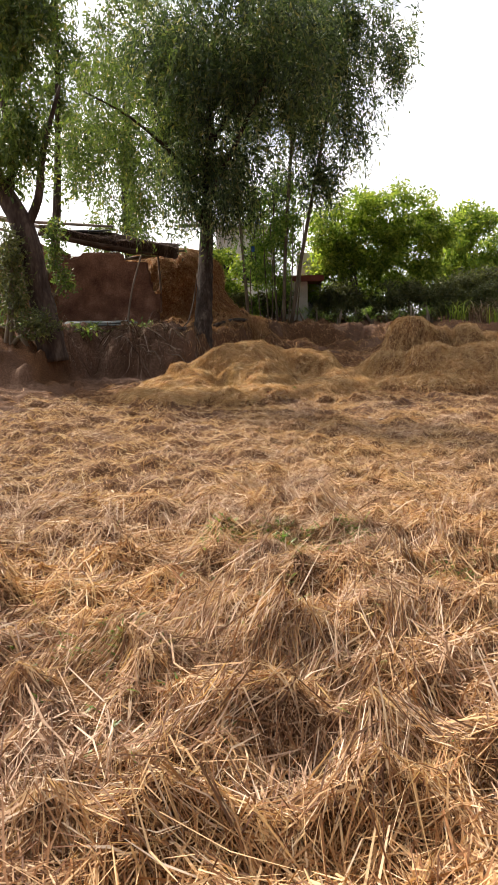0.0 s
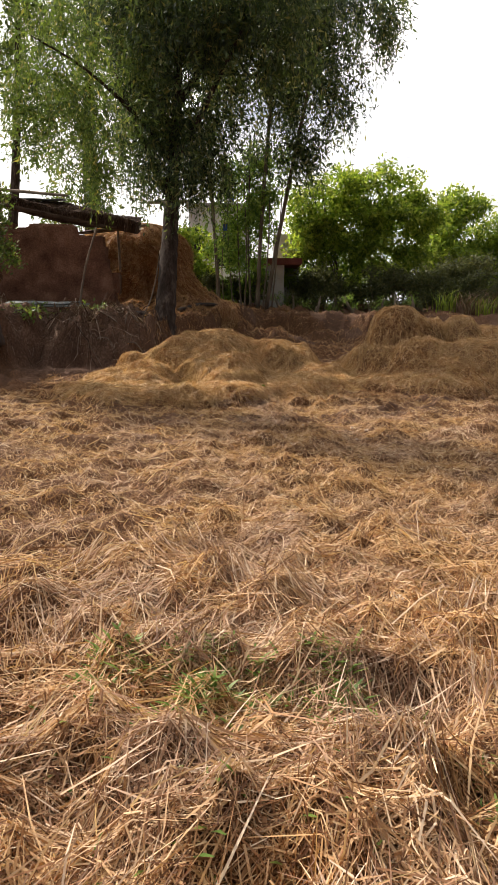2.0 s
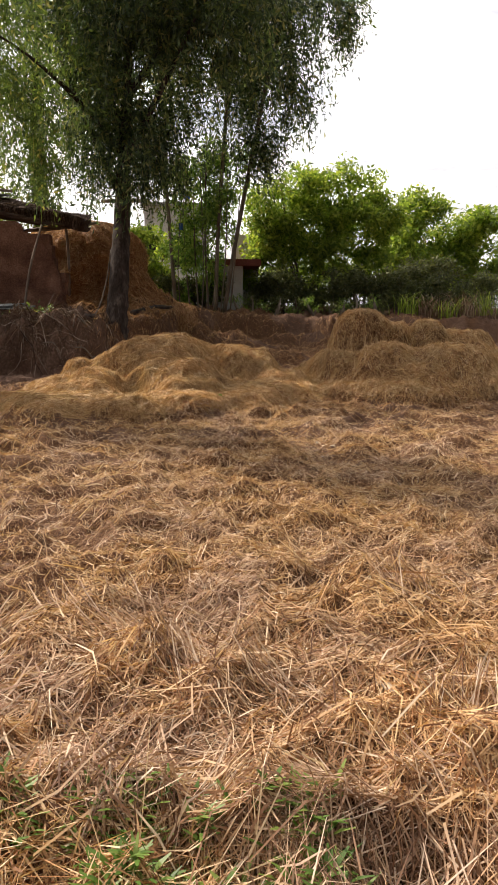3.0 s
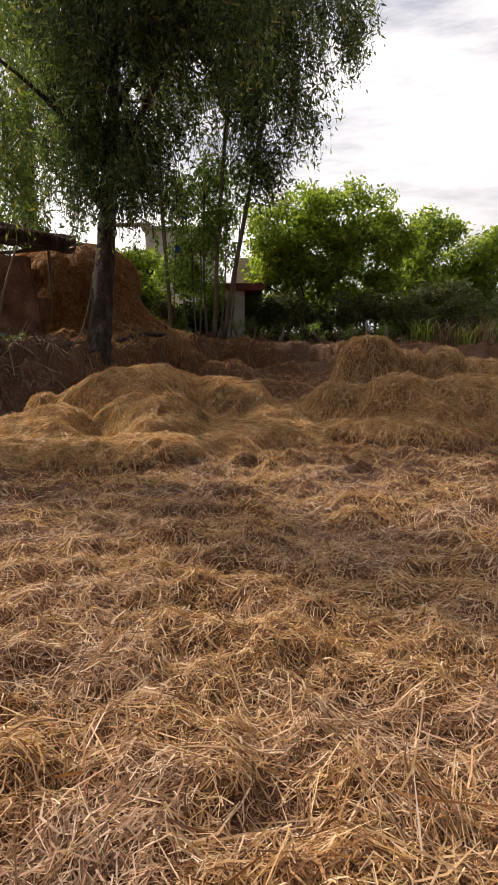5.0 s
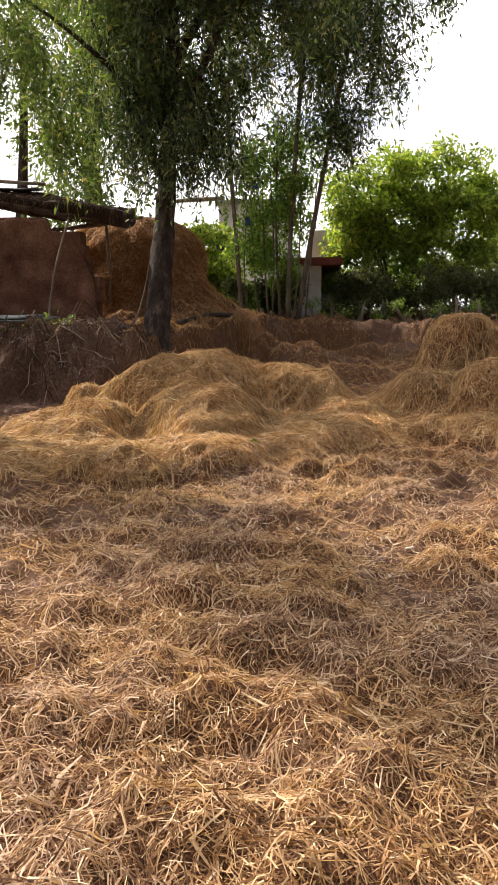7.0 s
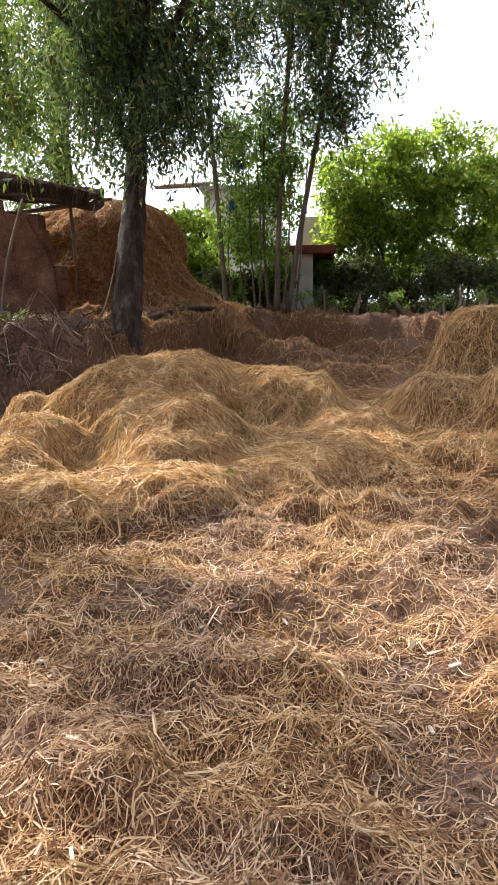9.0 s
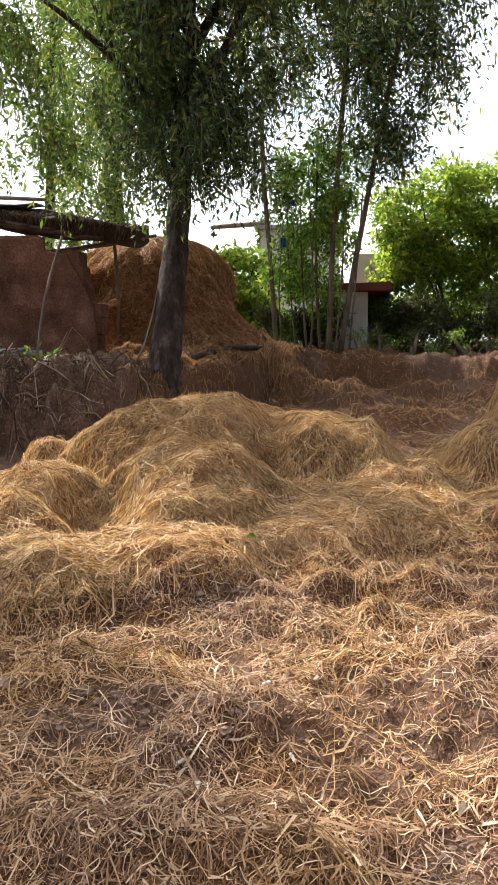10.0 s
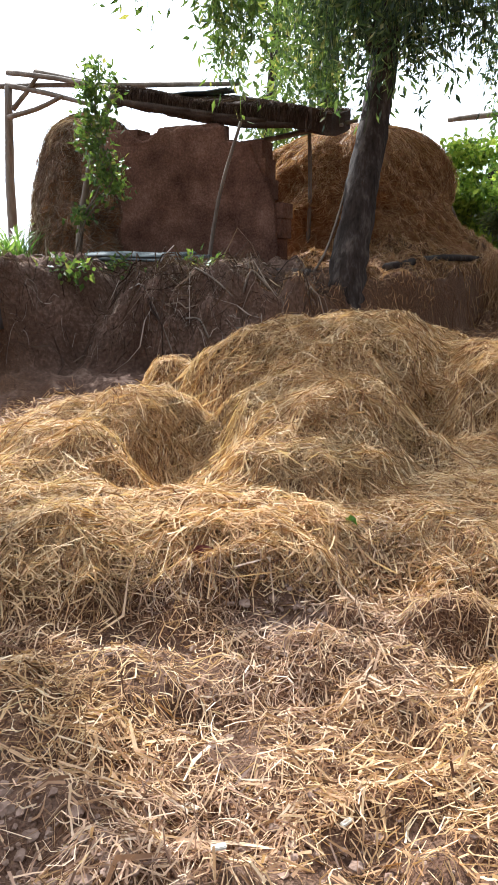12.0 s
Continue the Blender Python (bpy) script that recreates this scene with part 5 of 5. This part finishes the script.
def clod(x, y, r, seed):
    bm = bmesh.new()
    bmesh.ops.create_icosphere(bm, subdivisions=2, radius=r)
    for v in bm.verts:
        d = noise.noise(v.co * (2.2 / r) * 0.6 + Vector((seed, 0, 0)))
        v.co *= 1 + 0.8 * d
        v.co.z *= 0.6
    o = part("mud_clod", bm, M_CLOD, None)
    o.location = (x, y, float(ground(np.array(x), np.array(y))) + r * 0.18)
    o.rotation_euler = (0, 0, seed)
    return tagged(o, "pale grey-brown dry mud clod among the straw", "mud clod", "mud clods on the field")


clod_rng = random.Random(12)
for cx, cy, spread, n in ((0.0, 10.2, 0.2, 12), (0.34, 10.62, 0.16, 9), (0.5, 10.7, 0.12, 7), (0.33, 12.0, 0.12, 7), (0.28, 11.36, 0.08, 3), (0.74, 10.93, 0.1, 3), (1.4, 10.05, 0.14, 8), (1.2, 9.52, 0.14, 8), (0.15, 10.68, 0.15, 8), (1.5, 11.6, 0.15, 5), (-0.5, 11.0, 0.2, 5), (1.0, 12.3, 0.3, 6)):
    for k in range(n):
        clod(cx + clod_rng.gauss(0, spread), cy + clod_rng.gauss(0, spread * 0.8), clod_rng.uniform(0.010, 0.024) * (1.7 if k == 0 else 1), clod_rng.uniform(0, 40))


def crumbs(n, r0, r1, spots):
    """Small lumps of dry earth lying where the straw is thin."""
    bm = bmesh.new()
    bmesh.ops.create_icosphere(bm, subdivisions=1, radius=1)
    B = np.array([v.co[:] for v in bm.verts])
    T = np.array([[v.index for v in f.verts] for f in bm.faces])
    bm.free()
    x, y = scatter(n, -2.0, 3.0, 8.6, 13.2, lambda x, y: (1 - straw_cover(x, y)) * (heap(x, y) < 0.1))
    for cx, cy, sp, k in spots:
        x, y = np.append(x, rng.normal(cx, sp, k)), np.append(y, rng.normal(cy, sp * 0.7, k))
    n = len(x)
    r = r0 + (r1 - r0) * rng.uniform(0, 1, n) ** 3
    V = B[None] * rng.uniform(0.55, 1.25, (n, len(B), 1)) * np.array([1, 1, 0.65]) * r[:, None, None]
    V = V + np.stack([x, y, ground(x, y) + r * 0.35], 1)[:, None, :]
    F = T[None] + (np.arange(n) * len(B))[:, None, None]
    return V.reshape(-1, 3), F.reshape(-1, 3)


V, F = crumbs(8000, 0.005, 0.019, [(0.33, 12.0, 0.13, 160), (0.05, 10.6, 0.22, 260), (1.55, 9.4, 0.25, 300), (1.4, 10.05, 0.2, 160), (-0.1, 11.55, 0.12, 70), (0.34, 10.62, 0.15, 120), (0.9, 11.2, 0.25, 160), (1.5, 11.6, 0.2, 120)])
tagged(put("soil_crumbs", grid_mesh("soil_crumbs", V, F, M_CLOD)), "crumbled pale grey-brown dry earth between the straw", "soil", kind="stuff")


def chip(x, y, l, w, turn, tilt):
    bm = box(-l / 2, l / 2, -w / 2, w / 2, -0.004, 0.004, 0.002, 2, 0.006, x)
    o = part("husk", bm, M_CHIP, None)
    o.matrix_world = pose(x, y, float(ground(np.array(x), np.array(y))) + 0.02, tilt, tilt * 0.5, turn)
    return tagged(o, "pale dry husk lying on the straw", "husk", "husks on the field")


chip(0.90, 5.13, 0.14, 0.035, -55, 12)
for k in range(12):
    cy = clod_rng.uniform(9.4, 12.2)
    chip(clod_rng.uniform(-0.4, 2.0), cy, clod_rng.uniform(0.03, 0.06), clod_rng.uniform(0.012, 0.025), clod_rng.uniform(0, 180), clod_rng.uniform(-20, 20))
pole([(0.34, 3.30, 0.06), (0.5, 3.32, 0.08), (0.82, 3.37, 0.06)], 0.013, label="brown dry twig lying on the straw", name="twig", group="twigs", cat="twig")
pole([(-3.7, 18.1, 1.24), (-2.9, 18.1, 1.26), (-2.15, 18.15, 1.28)], 0.07, M_BARK_DARK, label="dark fallen log between the wall and the tree", name="log", group="logs")


def fallen_leaf(x, y, l, turn, mat, label):
    """A dry leaf, folded along its rib."""
    bm = bmesh.new()
    rib = [bm.verts.new((l * (q - 0.5), 0, 0.012 * math.sin(math.pi * q))) for q in (0, 0.25, 0.5, 0.75, 1)]
    for sgn in (-1, 1):
        rim = [bm.verts.new((l * (q - 0.5), sgn * l * w, 0.03)) for q, w in ((0.25, 0.17), (0.5, 0.22), (0.75, 0.14))]
        bm.faces.new((rib[0], rim[0], rib[1]))
        bm.faces.new((rib[1], rim[0], rim[1], rib[2]))
        bm.faces.new((rib[2], rim[1], rim[2], rib[3]))
        bm.faces.new((rib[3], rim[2], rib[4]))
    bmesh.ops.solidify(bm, geom=bm.faces[:], thickness=0.002)
    o = part("fallen_leaf", bm, mat, None)
    o.matrix_world = pose(x, y, float(ground(np.array(x), np.array(y))) + 0.03, 14, 8, turn)
    return tagged(o, label, "leaf", "fallen leaves")


fallen_leaf(-0.06, 12.03, 0.12, 35, M_RED, "red-brown dry leaf lying on the straw heap")
fallen_leaf(0.38, 12.60, 0.07, -20, M_GRASS, "green leaf lying on the straw heap")
fallen_leaf(1.40, 10.29, 0.07, 60, M_CHIP, "pale yellow leaf lying on the trodden straw")


def blue_scrap(at, w, h, seed):
    """A crumpled piece of thin plastic caught in the twigs."""
    bm = bmesh.new()
    rows = [[bm.verts.new(((i / 5 - 0.5) * w, 0.05 * noise.noise(Vector((i * 0.8, j * 0.8, seed))), (j / 4 - 0.5) * h)) for j in range(5)] for i in range(6)]
    for i in range(5):
        for j in range(4):
            bm.faces.new((rows[i][j], rows[i + 1][j], rows[i + 1][j + 1], rows[i][j + 1]))
    bmesh.ops.solidify(bm, geom=bm.faces[:], thickness=0.004)
    o = part("plastic_scrap", bm, M_BLUE, None, "", True)
    o.location = at
    return tagged(o, "crumpled scrap of blue plastic caught in the branches", "plastic scrap", "blue plastic scraps")


blue_scrap((-0.42, 24.3, 4.62), 0.16, 0.14, 1)
blue_scrap((-0.60, 24.3, 3.78), 0.12, 0.2, 5)


# dry branches and twigs tangled on the bank
twig_rng = random.Random(33)
for k in range(24):
    bx, by = twig_rng.uniform(-7.2, -1.9), twig_rng.uniform(16.2, 17.7)
    th, ln = twig_rng.uniform(-0.7, 3.8), twig_rng.uniform(0.35, 1.1)
    pts = []
    for q in range(4):
        pts.append((bx, by, float(ground(np.array(bx), np.array(by))) + 0.02 + 0.10 * math.sin(math.pi * q / 3) * twig_rng.random()))
        th += twig_rng.uniform(-0.6, 0.6)
        bx, by = bx + math.cos(th) * ln / 3, by + math.sin(th) * ln / 3 * 0.5
    pole(pts, twig_rng.uniform(0.006, 0.013), M_WOOD if k % 3 else M_BARK_DARK, label="crooked dry branch tangled on the earth bank", name="dry_branch", group="dry branches on the bank", cat="branch")
